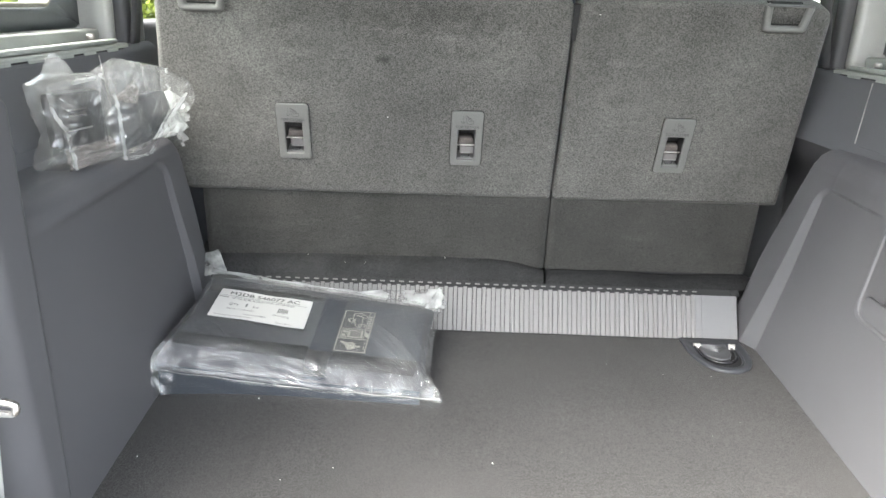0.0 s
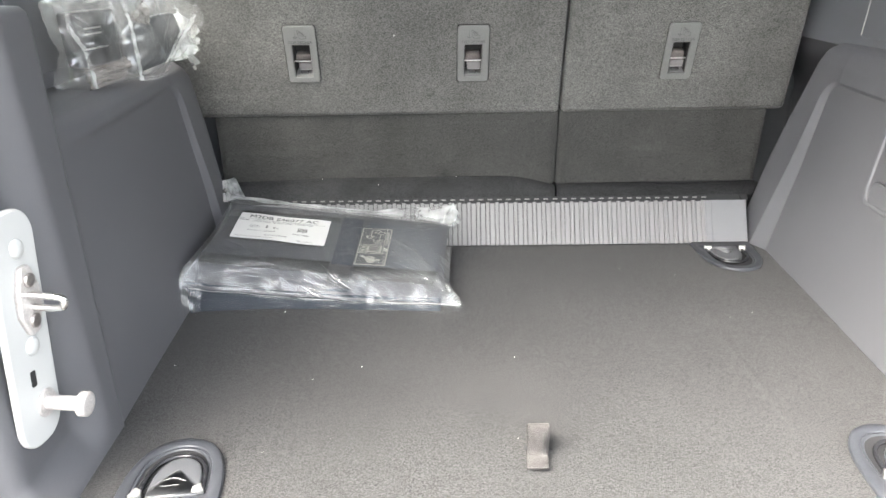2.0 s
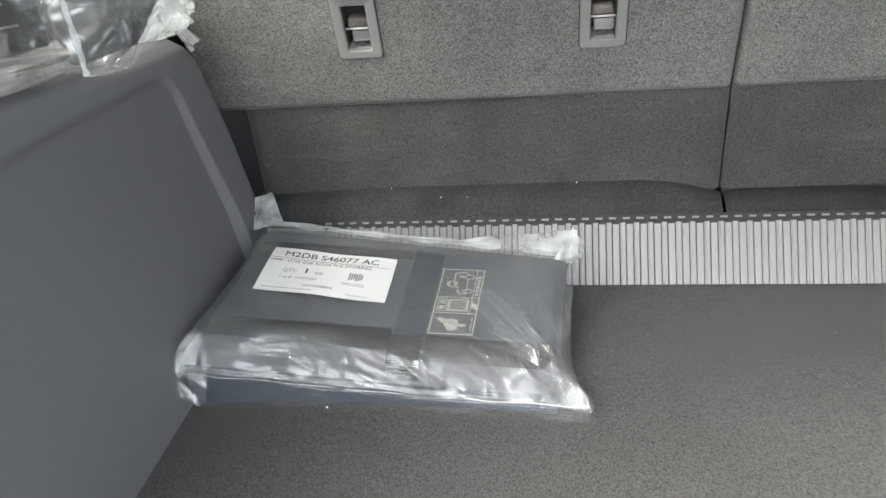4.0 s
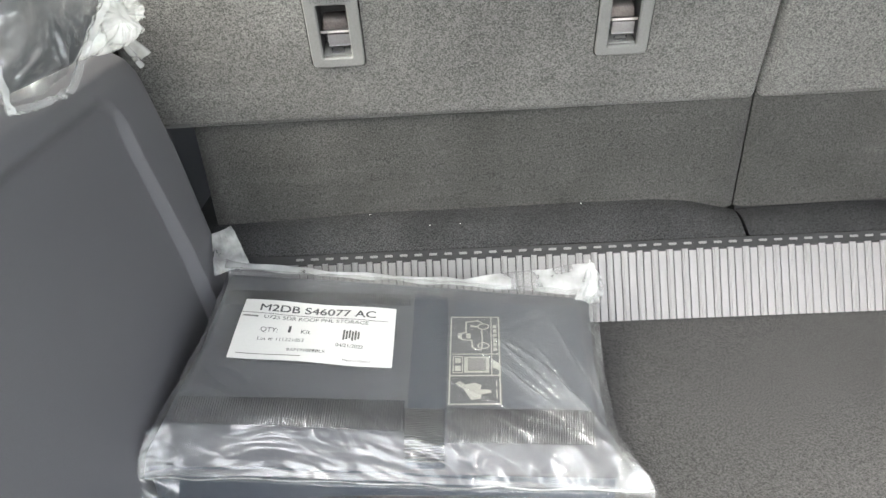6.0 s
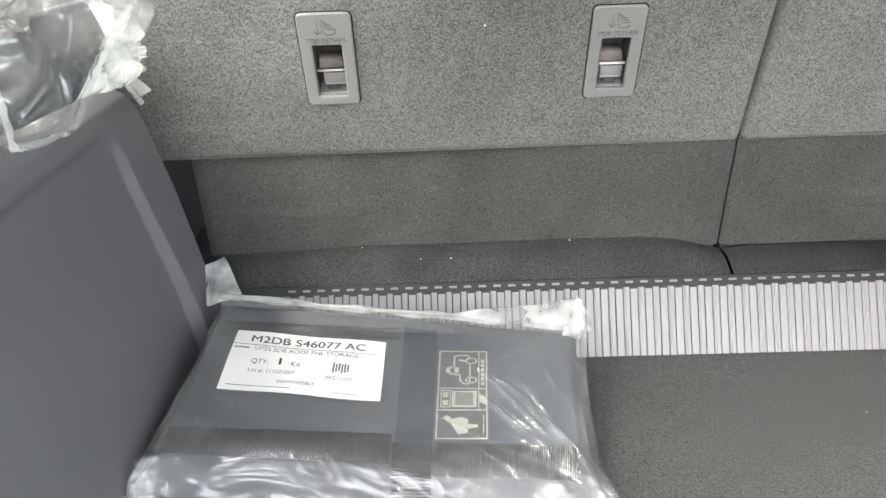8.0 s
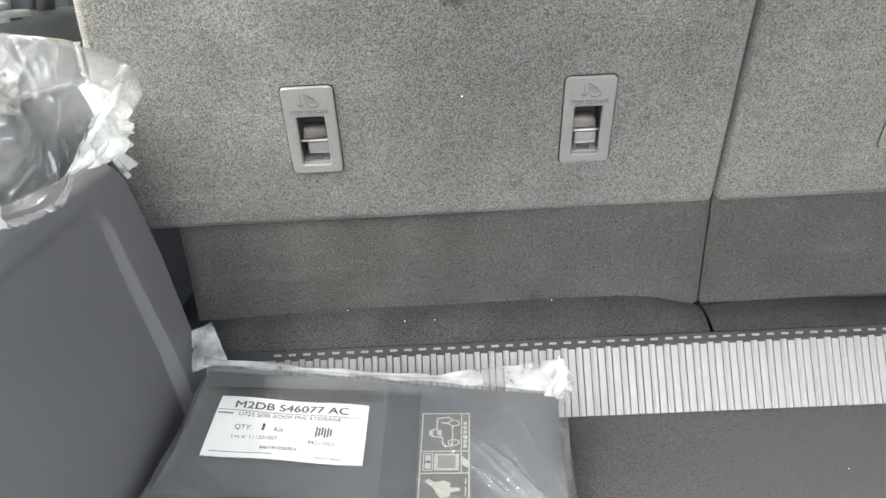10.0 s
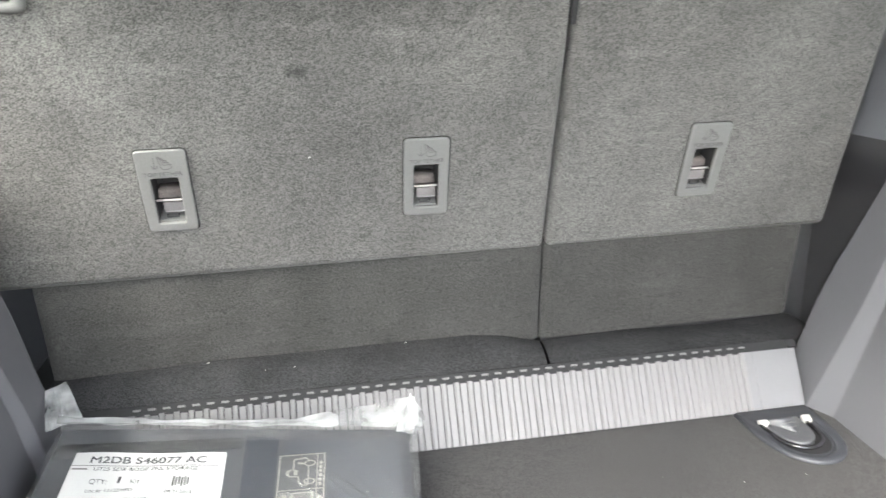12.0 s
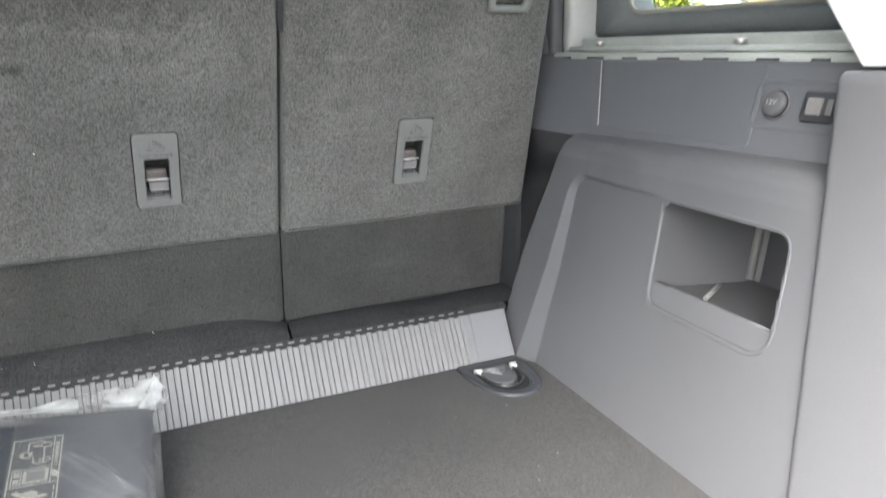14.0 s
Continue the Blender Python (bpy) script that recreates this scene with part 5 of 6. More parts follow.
art = uv_line([(0.33, 0.075), (0.33, 0.205), (0.24, 0.215), (0.24, 0.290), (0.44, 0.300), (0.45, 0.375), (0.52, 0.405), (0.62, 0.410), (0.64, 0.330)], 0.006)
art += uv_line([(0.33, 0.075), (0.55, 0.060), (0.63, 0.085)], 0.006) + uv_line([(0.63, 0.175), (0.64, 0.330)], 0.005) + uv_line([(0.42, 0.125), (0.54, 0.135)], 0.010)
for cv in (0.132, 0.362):
    art += uv_line([(0.66 + 0.105 * math.cos(k * math.pi / 7), cv + 0.034 * math.sin(k * math.pi / 7)) for k in range(14)], 0.005, closed=True)
art += [uv_box(0.18, 0.225, 0.215, 0.275), uv_box(0.335, 0.42, 0.215, 0.275)]
part("vehicle_outline", prints(PQ, art, 0.0031), cream, patch, smooth=False)
for i in range(6):
    part("bar", prints(PQ, [uv_box(0.845, 0.915, 0.115 + i * 0.054, 0.153 + i * 0.054)], 0.0031), cream, patch, smooth=False)
part("box_print", prints(PQ, uv_line([(0.10, 0.485), (0.27, 0.485), (0.27, 0.665), (0.10, 0.665)], 0.004, closed=True) + [uv_box(0.13, 0.24, 0.505, 0.560), uv_box(0.13, 0.24, 0.590, 0.645)], 0.0031), cream, patch, smooth=False)
part("box_print", prints(PQ, [uv_box(0.30, 0.765, 0.490, 0.665)], 0.0031), cream, patch, smooth=False)
part("box_print", prints(PQ, [uv_box(0.37, 0.705, 0.510, 0.645)], 0.0036), print_grey, patch, "plain grey printed square", smooth=False)
part("box_print", prints(PQ, [[(0.83, 0.520), (0.94, 0.560), (0.94, 0.640), (0.83, 0.610)]], 0.0031), cream, patch, smooth=False)
part("blot", prints(PQ, [[(0.15, 0.775), (0.22, 0.752), (0.33, 0.790), (0.50, 0.770), (0.62, 0.800), (0.60, 0.840), (0.78, 0.845), (0.80, 0.872), (0.62, 0.890), (0.60, 0.930), (0.44, 0.945), (0.36, 0.890), (0.30, 0.830), (0.20, 0.800)]], 0.0031), cream, patch, smooth=False)
part("bar", prints(PQ, [uv_box(0.885, 0.905, 0.75, 0.81), uv_box(0.885, 0.905, 0.84, 0.93)], 0.0031), cream, patch, smooth=False)

# clear film over all
grid_mesh("plastic_film", film_places(560, 380), film, pack, "clear crinkled plastic film")


def gusset(u, v):
    """The heat-sealed strip along the front, from the floor up to the hem."""
    a = lerp(-0.213, 0.249, u)
    top = float(look_up(a, HEM_F)) + 0.003
    lean_b = 0.0012 * math.sin(u * 37 + v) + 0.002 * noise.noise(Vector((u * 9, v * 2, 1)))
    return in_pack(a, float(look_up(a, EDGE_F)) - 0.001 + 0.003 * v + lean_b * v, 0.0015 + (top - 0.0015) * v)


part("film_gusset", sheet(gusset, 140, 8), film_seal, pack, "milky film strip along the front")
part("seam_bead", tube([gusset(i / 70, 1.0) for i in range(71)], 0.0007, 5), film_soft, pack, "bright heat-sealed line")


def rear_seam(u, v):
    a = lerp(-0.215, 0.225, u)
    foot_b = float(look_up(a, EDGE_B)) - 0.006
    foot_z = float(on_bag_plane(a, foot_b)) - 0.001
    tip_b = table(a, [(-0.215, 0.130), (-0.06, 0.134), (0.06, 0.142), (0.146, 0.158), (0.225, 0.179)])
    tip_z = foot_z + table(a, [(-0.215, 0.006), (-0.06, 0.003), (0.06, 0.004), (0.146, 0.016), (0.225, 0.024)])
    fold = 0.0010 * math.sin(u * 33 + 2 * v) + 0.0022 * noise.noise(Vector((u * 14, v * 2, 4)))
    return in_pack(a, lerp(foot_b, tip_b, v) + fold * v, lerp(foot_z, tip_z, v) + 0.004 * math.sin(math.pi * v) * smooth01((a - 0.05) / 0.1) + fold)


part("film_seam", sheet(rear_seam, 160, 10), film_fold, pack, "milky gathered film seam")


def gather(c00, c10, c11, c01, deep, seed, k, nu=34, nv=34):
    """A crumpled four-cornered piece of film."""
    def f(u, v):
        p = c00.lerp(c10, u).lerp(c01.lerp(c11, u), v)
        return p + Vector((0.3, -0.5, 0.8)) * deep * (crumple((u, v * 0.6, seed), k) - 0.4)
    return sheet(f, nu, nv)


part("film_corner", gather(in_pack(-0.226, 0.112, 0.110), in_pack(-0.1886, 0.1325, 0.116), in_pack(-0.226, 0.189, 0.140), in_pack(-0.245, 0.169, 0.136), 0.0030, 0.4, 2.2), film_white, pack, "milky upturned film corner")
part("film_corner", gather(in_pack(0.196, 0.122, 0.070), in_pack(0.2265, 0.130, 0.058), in_pack(0.2365, 0.162, 0.064), in_pack(0.219, 0.179, 0.093), 0.0035, 2.4, 2.2), film_fold, pack, "milky gathered film corner")
part("film_corner", gather(in_pack(-0.186, -0.150, 0.003), in_pack(-0.176, -0.136, 0.072), in_pack(-0.208, -0.126, 0.087), in_pack(-0.222, -0.160, 0.028), 0.0065, 5.4, 2.8), film_cloudy, pack, "crumpled film corner")
part("film_corner", gather(in_pack(0.218, -0.122, 0.018), in_pack(0.250, -0.123, 0.010), in_pack(0.246, -0.100, 0.016), in_pack(0.222, -0.060, 0.036), 0.0035, 7.1, 2.6), film_cloudy, pack, "crumpled film corner")

# shipping label
LQ = [(-0.171, 0.0640), (-0.0050, 0.0720), (0.0010, -0.0190), (-0.1660, -0.0270)]


def on_label(u, v, off=0.0):
    return laid(LQ, u, v, off + 0.0042 + 0.0008 * math.sin(u * 9 + v * 4), 0.0)


label_ob = part("shipping_label", sheet(on_label, 24, 14), paper, pack, "white printed shipping label")


def on_label_words(body, size, u, v, width, bold=0.0):
    """Lettering bent onto the label."""
    ob = words(body, size, ink, label_ob, Matrix(), 0.0, "lettering", width, bold)
    for vert in ob.data.vertices:
        vert.co = on_label(u + vert.co.x / 0.1665, v - vert.co.y / 0.0905, 0.0008)
    return ob


def label_bar(u0, u1, v0, v1, name="bar"):
    return part(name, sheet(lambda a, b: on_label(lerp(u0, u1, a), lerp(v0, v1, b), 0.0008), 6, 2), ink if name == "rule" else print_grey, label_ob, smooth=False)


for du, dv in ((0.0, 0.0), (0.0030, 0.0), (0.0015, -0.004)):
    on_label_words("M2DB S46077 AC", 0.0150, 0.105 + du, 0.205 + dv, 0.127)
label_bar(0.00, 0.955, 0.246, 0.255, "rule")
label_bar(0.015, 0.115, 0.300, 0.325)
on_label_words("U725 5DR ROOF PNL STORAGE", 0.0078, 0.150, 0.335, 0.1130)
on_label_words("QTY:", 0.0100, 0.150, 0.555, 0.0185)
for du in (0.0, 0.004, 0.008):
    on_label_words("1", 0.0150, 0.308 + du, 0.545, 0.0045)
on_label_words("Kit", 0.0100, 0.405, 0.560, 0.0105)
on_label_words("Lot #: 111221053", 0.0072, 0.147, 0.695, 0.0485)
on_label_words("04/21/2022", 0.0072, 0.640, 0.730, 0.0285)
on_label_words("9AF19102BBLK", 0.0064, 0.345, 0.855, 0.0405)
on_label_words("Made in Mexico", 0.0050, 0.695, 0.945, 0.0285)
label_bar(0.045, 0.440, 0.918, 0.930)
for i in range(6):
    label_bar(0.676 + 0.0185 * i, 0.688 + 0.0185 * i, 0.450 + 0.016 * (i % 2), 0.620 - 0.018 * (i % 3), "bar")

# ---- clear bag of parts on the left wheel arch ----
hang = thing("parts_bag", "crumpled clear plastic bag of black trim parts on the wheel arch", "bag")


BAG_O, BAG_D, BAG_N = Vector((-0.615, 0.985, 0.0)), Vector((0.27, 0.963, 0.0)), Vector((0.963, -0.27, 0.0))


def hb(s, h, out=0.0):
    """A place on the bag: s along the arch, h the height, out towards the load floor."""
    return BAG_O + BAG_D * s + Vector((0, 0, h)) + BAG_N * out


def ridge(x, y, k, seed, sharp=1.0):
    """Crisp fold lines of thin film, longer along x than y."""
    n1 = noise.noise(Vector((x * k, y * k, seed)))
    n2 = noise.noise(Vector((x * k * 2.3 + 3.1, y * k * 2.1, seed + 5)))
    return (1 - abs(n1) * 3.2 * sharp) * 0.7 + (1 - abs(n2) * 3.0) * 0.3


def radius_at(poly, cx, cy, th):
    """How far the outline lies from the middle in direction th."""
    dx, dy, best = math.cos(th), math.sin(th), 0.0
    for (x0, y0), (x1, y1) in zip(poly, poly[1:] + poly[:1]):
        ex, ey = x1 - x0, y1 - y0
        den = dx * ey - dy * ex
        if abs(den) > 1e-9:
            t = ((x0 - cx) * ey - (y0 - cy) * ex) / den
            k = ((x0 - cx) * dy - (y0 - cy) * dx) / den
            if t > 0 and -1e-6 <= k <= 1 + 1e-6:
                best = max(best, t)
    return best


def film_pouch(corners, radii, mid, bulge, seed, wild=1.0, box_like=0.35):
    """A bag of thin film with a crisp outline, tight folds that run in from its edge, and crumples."""
    poly = [tuple(q) for q in rpoly(corners, radii, 4)]
    bm = bmesh.new()
    n_th, n_r = 240, 60
    for face, depth in ((1, 1.0), (-1, 0.35)):
        rows = []
        for j in range(1, n_r + 1):
            rho = (j / n_r) ** 0.85
            row = []
            for i in range(n_th):
                th = 2 * math.pi * i / n_th
                rad = radius_at(poly, mid[0], mid[1], th) * (1 + 0.012 * noise.noise(Vector((th * 5, seed, 0))))
                s, h = mid[0] + rho * rad * math.cos(th), mid[1] + rho * rad * math.sin(th)
                dome = bulge * depth * max(0.0, 1 - rho ** 2.6) ** box_like
                run = 1 - abs(noise.noise(Vector((math.cos(th) * 4, math.sin(th) * 4, seed + rho * 0.8)))) * 3.0
                p, q = s * 0.8 + h * 0.6, h * 0.8 - s * 0.6
                wp = 0.6 * noise.noise(Vector((s * 22, h * 22, seed)))
                cr = (float(facets(p * 36 + wp + seed * 9, q * 20 + wp)) - 0.45) * 0.0150 + (float(facets(p * 62 + 9 + wp, q * 90 + seed * 7)) - 0.45) * 0.0050 + ridge(h * 0.5, s, 110, seed + 7) * 0.0005
                out = dome + wild * (0.006 * run * rho ** 3 * (1.05 - rho) * 5 + cr * min(1.0, (1 - rho) * 7))
                row.append(bm.verts.new(hb(s, max(h, 0.389), face * out)))
            rows.append(row)
        for lo, hi in zip(rows, rows[1:]):
            for i in range(n_th):
                bm.faces.new((lo[i - 1], lo[i], hi[i], hi[i - 1]))
        bm.faces.new(rows[0])
    return bm


def fold_strip(pts, wide_s, out, seed, wave=0.003):
    """A doubled, wrinkled edge of film along a line."""
    line = curve_pts([(s, h, 0) for s, h in pts], 10)
    def f(u, v):
        i = min(int(u * (len(line) - 1)), len(line) - 2)
        p = line[i].lerp(line[i + 1], u * (len(line) - 1) - i)
        d = (line[i + 1] - line[i]).normalized()
        w = (v - 0.5) * 0.65 * wide_s * (0.75 + 0.5 * noise.noise(Vector((u * 6, seed, 0))))
        return hb(p.x - d.y * w, p.y + d.x * w, out + wave * noise.noise(Vector((u * 16, v * 3, seed))) + 0.002 * math.cos(v * math.pi * 2))
    return sheet(f, 60, 6)


LEFT_PACK = [(0.154, 0.386), (0.150, 0.460), (0.142, 0.512), (0.060, 0.516), (0.032, 0.506), (0.036, 0.470), (0.050, 0.440), (0.028, 0.398), (0.080, 0.386)]
RIGHT_PACK = [(0.212, 0.386), (0.246, 0.412), (0.310, 0.410), (0.352, 0.430), (0.378, 0.456), (0.368, 0.484), (0.290, 0.512), (0.200, 0.528), (0.140, 0.510), (0.150, 0.388)]
part("plastic_film", film_pouch(LEFT_PACK, [0.003] * 9, (0.097, 0.452), 0.032, 2.0, 0.8), film_cloudy, hang, "clear crumpled film")
part("plastic_film", film_pouch(RIGHT_PACK, [0.0035] * 10, (0.225, 0.455), 0.036, 5.0), film_cloudy, hang, "clear crumpled film")
part("loose_flap", film_pouch([(0.122, 0.508), (0.100, 0.531), (0.084, 0.542), (0.070, 0.533), (0.055, 0.508)], [0.002] * 5, (0.086, 0.517), 0.006, 9.0, 0.4), film_cloudy, hang, "clear loose film flap")
part("gathered_end", film_pouch([(0.250, 0.400), (0.305, 0.398), (0.338, 0.412), (0.352, 0.446), (0.318, 0.472), (0.282, 0.440)], [0.006] * 6, (0.302, 0.430), 0.024, 14.0, 1.15), film_bunch, hang, "milky gathered bag end")
part("tail", sheet(lambda u, v: hb(lerp(0.312, 0.338, v) + (u - 0.5) * lerp(0.010, 0.018, v), lerp(0.412, 0.384, v) + (u - 0.5) * lerp(0.006, 0.012, v), 0.014 + 0.003 * math.sin(u * 9)), 10, 10), film_soft, hang, "milky film tail")
for k, (pts, wd, out) in enumerate((
        ([(0.034, 0.504), (0.040, 0.470), (0.056, 0.445), (0.062, 0.420), (0.066, 0.392)], 0.014, 0.030),
        ([(0.036, 0.503), (0.075, 0.506), (0.142, 0.508)], 0.016, 0.026),
        ([(0.138, 0.506), (0.150, 0.470), (0.154, 0.430), (0.156, 0.390)], 0.014, 0.036),
        ([(0.156, 0.392), (0.185, 0.389), (0.212, 0.390)], 0.012, 0.034),
        ([(0.212, 0.390), (0.244, 0.420), (0.280, 0.448), (0.318, 0.472)], 0.015, 0.038),
        ([(0.208, 0.520), (0.214, 0.495), (0.216, 0.474)], 0.006, 0.038),
        ([(0.300, 0.508), (0.300, 0.485), (0.306, 0.470)], 0.005, 0.014),
        ([(0.366, 0.482), (0.350, 0.470), (0.330, 0.468)], 0.010, 0.008))):
    part("film_seam", fold_strip(pts, wd, out, 3.0 + k), film_soft, hang, "milky film seam")
face_m = Matrix(((BAG_D.x, 0, BAG_N.x, 0), (BAG_D.y, 0, BAG_N.y, 0), (0, 1, 0, 0), (0, 0, 0, 1)))


def on_bag(s, h, out):
    return Matrix.Translation(hb(s, h, out)) @ face_m


part("black_bracket", slab(rpoly([(0.044, -0.036), (0.040, 0.036), (-0.042, 0.036), (-0.036, -0.036)], [0.006] * 4), 0.026, 0.005, crown=0.002), black_plastic, hang, "black moulded bracket", m=on_bag(0.100, 0.455, -0.004))
for h0, w0 in ((0.470, 0.034), (0.463, 0.030), (0.444, 0.050)):
    part("silver_strip", slab(rrect(w0, 0.0022, 0.001, 2), 0.003, 0.001), zinc, hang, "silver metal edge", m=on_bag(0.088, h0, 0.0225))
part("silver_bracket", sheet(lambda u, v: hb(lerp(0.064, 0.156 - 0.012 * abs(v - 0.5), u), lerp(0.390, 0.420 + 0.010 * (1 - u), v) + 0.005 * u, 0.015 + 0.009 * float(facets(u * 2.2 + v * 1.1 + 20.0, v * 6.0 + u * 1.6 + 3.0)) + 0.003 * float(facets(u * 5.0 + 7.0, v * 14.0 + u * 3.0))), 70, 70), foil, hang, "creased silver foil wrap")
part("black_cover", slab(rpoly([(0.040, -0.034), (0.095, 0.005), (0.080, 0.040), (-0.010, 0.036), (-0.048, 0.016), (-0.044, -0.040)], [0.010] * 6), 0.014, 0.006, crown=0.006), dark_part, hang, "dark moulded cover", m=on_bag(0.210, 0.435, 0.004))
part("foil_wrap", sheet(lambda u, v: hb(lerp(0.160, 0.213, u), lerp(0.474 - 0.012 * u, 0.476 + 0.028 * u, v), 0.024 + 0.003 * ridge(u * 0.4, v * 0.5, 8, 4.2)), 40, 30), foil, hang, "creased silver foil wrap")

# ---- crumbs ----
cb = bmesh.new()
rnd = random.Random(4)
for i in range(17):
    x, y = rnd.uniform(-0.48, 0.5), rnd.uniform(0.72, 1.38)
    if x > -0.05 or y < 1.06:
        bmesh.ops.create_icosphere(cb, subdivisions=1, radius=rnd.uniform(0.00025, 0.0005), matrix=Matrix.Translation((x, y, 0.0006)))
# larger ones: on the floor, along the fold of the lip and caught in the seat cloth
for x, y, z, rad in ((-0.366, 1.134, 0.001, 0.0011), (0.002, 0.971, 0.001, 0.0008), (-0.223, 0.954, 0.001, 0.0008), (-0.499, 0.969, 0.001, 0.0008),
                     (-0.348, 1.541, 0.1095, 0.0014), (-0.278, 1.541, 0.1090, 0.0008), (-0.183, 1.541, 0.1085, 0.0009), (-0.060, 1.541, 0.1100, 0.0011),
                     (-0.267, 1.510, 0.1045, 0.0007), (-0.226, 1.510, 0.1045, 0.0007), (-0.181, 1.4745, 0.412, 0.0010), (0.189, 1.4105, 0.612, 0.0009)):
    bmesh.ops.create_icosphere(cb, subdivisions=1, radius=rad, matrix=Matrix.Translation((x, y, z)))
tagged(obj("crumbs", cb, crumb_mat), "scattered pale crumbs and lint on the carpet", "crumbs", kind="stuff")

# ---- outside ----
GROUND = -0.75
tagged(obj("ground", sheet(lambda u, v: (lerp(-400, 400, u), lerp(-400, 400, v), GROUND), 8, 8), asphalt), "grey asphalt lot reaching the distance", "ground", kind="structure")
tagged(obj("grass_verge", box((-60, 16, GROUND), (8, 60, GROUND + 0.12), 0.03), grass_mat), "green verge beyond the lot", "grass", kind="structure")


def tree(x, y, h, spread, seed, leaves, n=1500, low=0.25):
    r = random.Random(seed)
    t = thing("tree", "leafy tree in full summer foliage beyond the lot", "tree", pose(x, y, GROUND), "trees beyond the lot")
    top = Vector((r.uniform(-0.3, 0.3), r.uniform(-0.3, 0.3), h * 0.9))
    tb = tube(curve_pts([(0, 0, -0.05), (0.05, 0.02, h * 0.3), (top.x * 0.6, top.y * 0.6, h * 0.6), top], 4), [lerp(h * 0.022, h * 0.004, i / 12) for i in range(13)], 8)
    tips = []
    for i in range(11):
        a, z = r.uniform(0, 2 * math.pi), lerp(h * low, h * 0.85, i / 10)
        ln = spread * (1.05 - 0.6 * abs(z / h - 0.5)) * r.uniform(0.6, 1.0)
        e = Vector((math.cos(a) * ln, math.sin(a) * ln, z + ln * r.uniform(0.2, 0.5)))
        tube(curve_pts([(top.x * z / h * 0.6, top.y * z / h * 0.6, z), e * 0.5 + Vector((0, 0, z * 0.5)), e], 3), [0.02 * h * 0.3 * (1 - k / 7.5) for k in range(7)], 5, tb)
        tips += [e, e * 0.6 + Vector((0, 0, z * 0.4))]
    part("trunk", tb, bark, t)
    vs, fs = [], []
    for i in range(n):
        c = r.choice(tips)
        p = c + Vector((r.gauss(0, 1), r.gauss(0, 1), r.gauss(0, 0.8))) * spread * 0.24
        s = r.uniform(0.03, 0.08) * h / 6
        u = Vector((r.gauss(0, 1), r.gauss(0, 1), r.gauss(0, 1))).normalized()
        w = u.orthogonal().normalized() * s * 0.6
        u *= s
        k = len(vs)
        vs += [p - u, p + w, p + u, p - w]
        fs.append((k, k + 1, k + 2, k + 3))
    me = bpy.data.meshes.new("crown")
    me.from_pydata(vs, [], fs)
    me.materials.append(leaves)
    cr = new("crown", me)
    cr.parent = t
    return t


for i, (x, y, h, s, lv) in enumerate([(-9, 22, 7, 2.6, leaf_mat), (-5.5, 26, 8, 2.8, leaf_dark), (-2.5, 21, 6, 2.2, leaf_mat), (-12, 30, 9, 3, leaf_dark), (2.0, 27, 7.5, 2.6, leaf_dark), (4.2, 19, 6, 1.9, leaf_mat),
                                     (7.0, 20, 6, 2.2, leaf_mat), (12.5, 13.7, 7.5, 0.85, leaf_mat), (9.3, 17.5, 6.5, 1.6, leaf_mat), (-14, 8, 7, 2.5, leaf_dark), (-16, 14, 8, 2.6, leaf_mat)]):
    tree(x, y, h, s, 30 + i, lv, 9000 if i in (7, 8) else 6500)


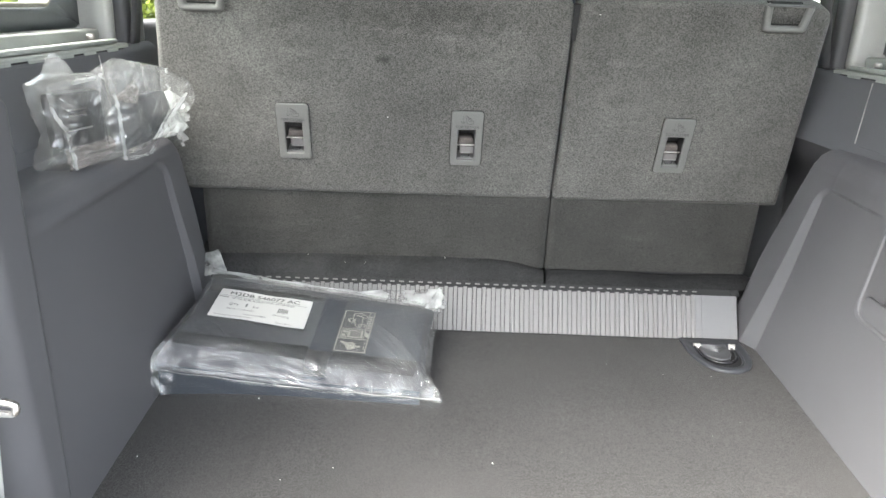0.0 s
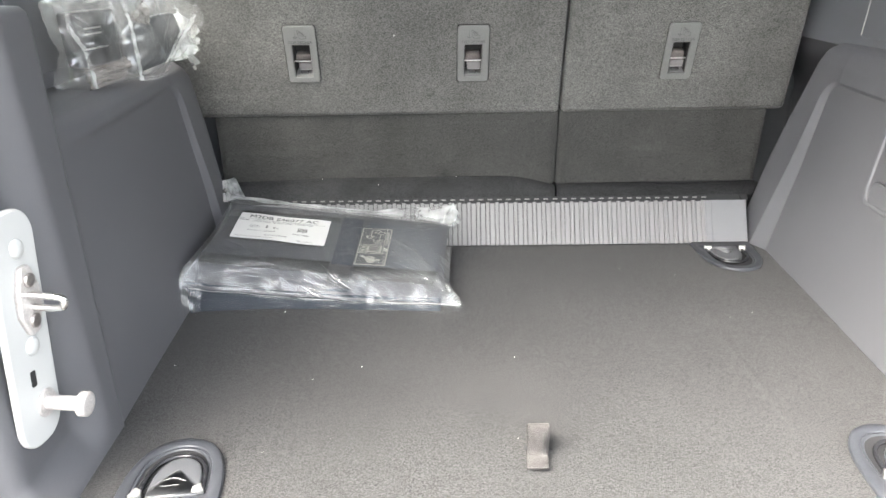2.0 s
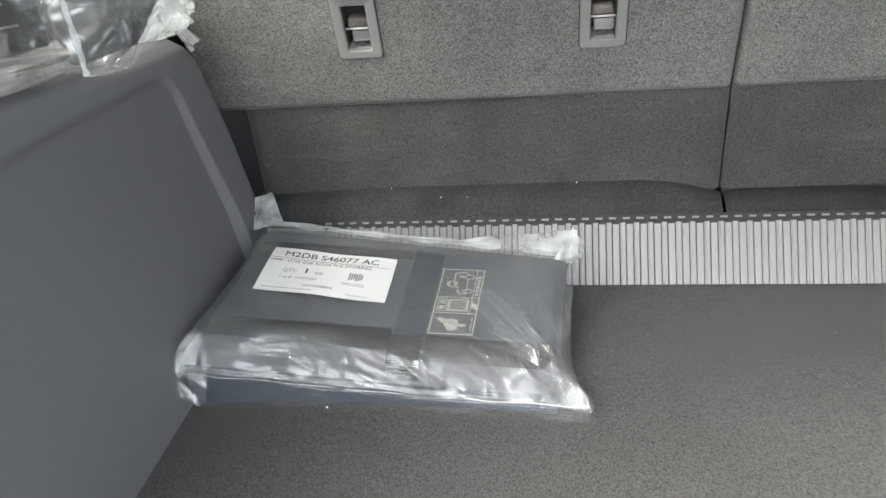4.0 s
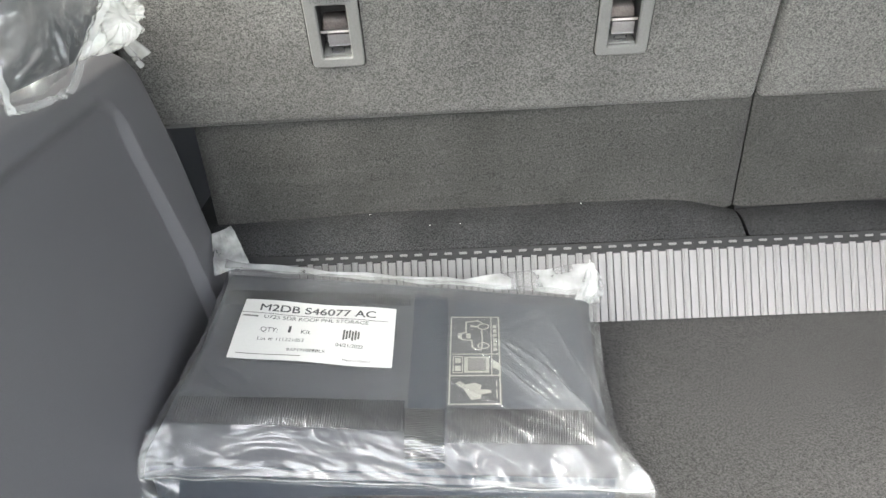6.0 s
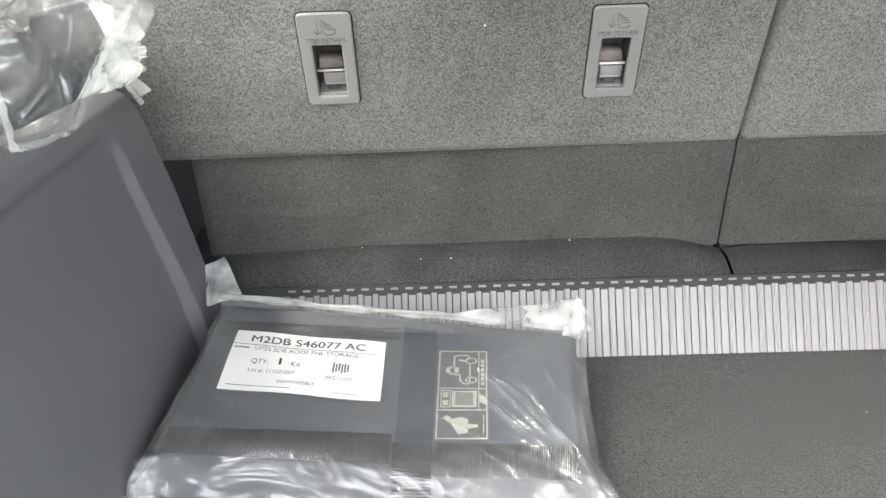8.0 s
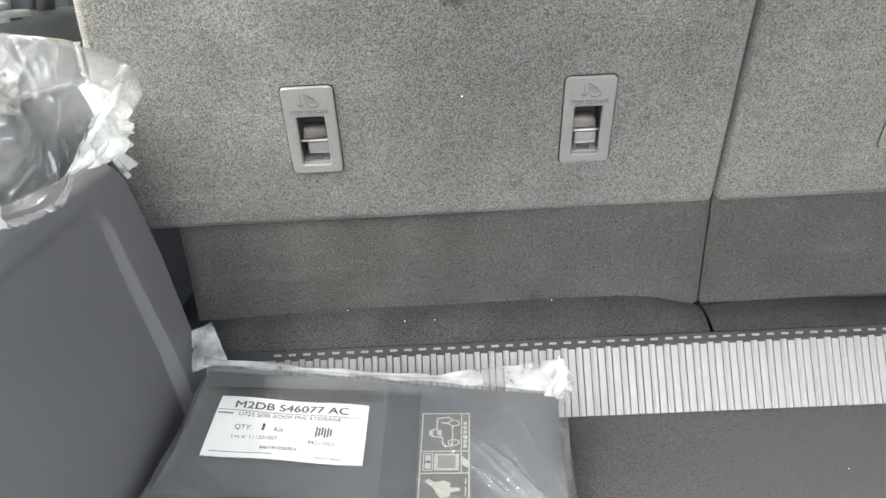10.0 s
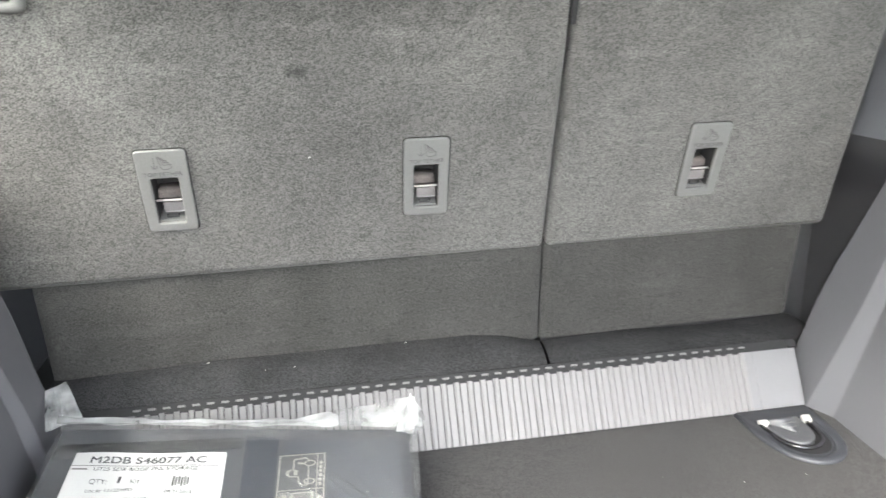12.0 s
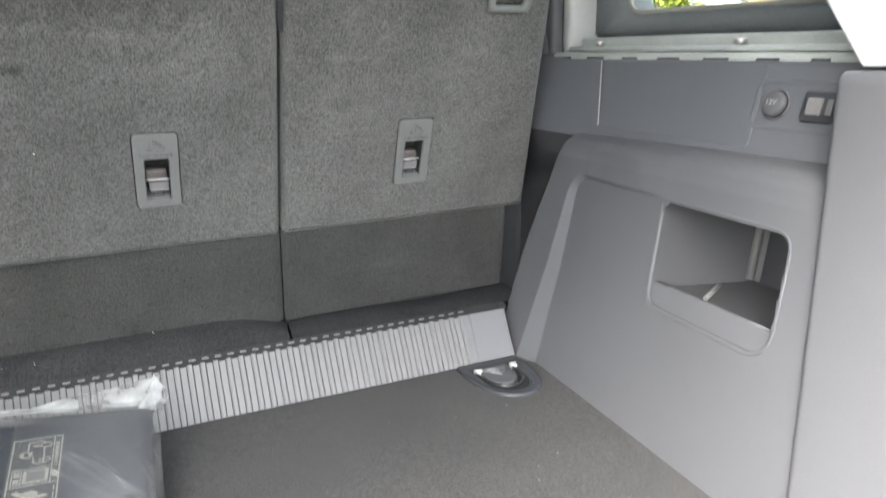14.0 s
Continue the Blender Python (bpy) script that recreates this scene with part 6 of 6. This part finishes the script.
def house(x, y, turn, w, d, storeys, wall_mat, label):
    h = thing("apartment_building", label, "building", pose(x, y, GROUND, 0, 0, turn))
    H = storeys * 2.9
    part("wall", box((-w / 2, 0, 0), (w / 2, d, H)), wall_mat, h, smooth=False)
    part("roof", box((-w / 2 - 0.3, -0.3, H), (w / 2 + 0.3, d + 0.3, H + 0.35), 0.05), roof_dark, h)
    nx = int(w / 2.6)
    for s in range(storeys):
        for i in range(nx):
            cx, cz = -w / 2 + (i + 0.5) * w / nx, s * 2.9 + 1.55
            tall = (i % 3 == 1)
            ww, wh = (1.5, 2.1) if tall else (1.1, 1.4)
            zz = cz - (0.35 if tall else 0)
            win = part("window", frame_slab(rrect(ww, wh, 0.03, 1), rrect(ww - 0.16, wh - 0.16, 0.02, 1), 0.09, 0.02), render_white, h, m=pose(cx, 0, zz, 90, 0, 0))
            part("pane", box((-ww / 2 + 0.07, -wh / 2 + 0.07, 0.01), (ww / 2 - 0.07, wh / 2 - 0.07, 0.03)), pane_dark, win, smooth=False)
            part("mullion", box((-0.03, -wh / 2 + 0.06, 0.03), (0.03, wh / 2 - 0.06, 0.07)), render_white, win, smooth=False)
            if tall and s > 0:
                bal = part("balcony", box((cx - 1.2, -1.1, zz - 1.2), (cx + 1.2, 0.0, zz - 1.05)), render_white, h, smooth=False)
                part("railing", box((cx - 1.2, -1.1, zz - 1.05), (cx + 1.2, -1.05, zz - 0.15)), roof_dark, bal, smooth=False)
    return h


def hedge(x, y, turn, ln, h, seed, label="yellow-green clipped hedge in front of the buildings", leaf=1.0, deep=0.3, count=9000):
    r = random.Random(seed)
    vs, fs = [], []
    for i in range(count):
        p = Vector((r.uniform(-ln / 2, ln / 2), r.gauss(0, deep), h * r.random() ** 0.7 * (0.85 + 0.3 * r.random())))
        u = Vector((r.gauss(0, 1), r.gauss(0, 1), r.gauss(0, 1))).normalized() * r.uniform(0.04, 0.1) * leaf
        w = u.orthogonal() * 0.6
        k = len(vs)
        vs += [p - u, p + w, p + u, p - w]
        fs.append((k, k + 1, k + 2, k + 3))
    me = bpy.data.meshes.new("hedge")
    me.from_pydata(vs, [], fs)
    me.materials.append(leaf_mat)
    ob = new("hedge", me)
    ob.matrix_basis = pose(x, y, GROUND, 0, 0, turn)
    return tagged(ob, label, "hedge" if leaf < 2 else "woods", kind="stuff")


hedge(13.5, 17.5, -48, 18, 1.5, 3)
hedge(-6, 17.5, 0, 24, 1.6, 4)
hedge(-4, 34, 0, 46, 5.2, 6, "dense row of leafy trees in the distance", 3.0, 1.5, 30000)
house(24, 22, -48, 30, 10, 4, render_white, "white rendered apartment block with balconies")
house(22.5, 12.6, -48, 12, 7, 1, render_ochre, "low ochre rendered block beside the apartments")
tagged(obj("garden_wall", box((-5.5, -0.12, 0), (5.5, 0.12, 2.15), 0.02), render_ochre, m=pose(15.6, 17.0, GROUND, 0, 0, -43)), "ochre rendered garden wall", "wall", kind="structure")
house(-24, 10, 80, 26, 10, 4, render_white, "white rendered apartment block with balconies")
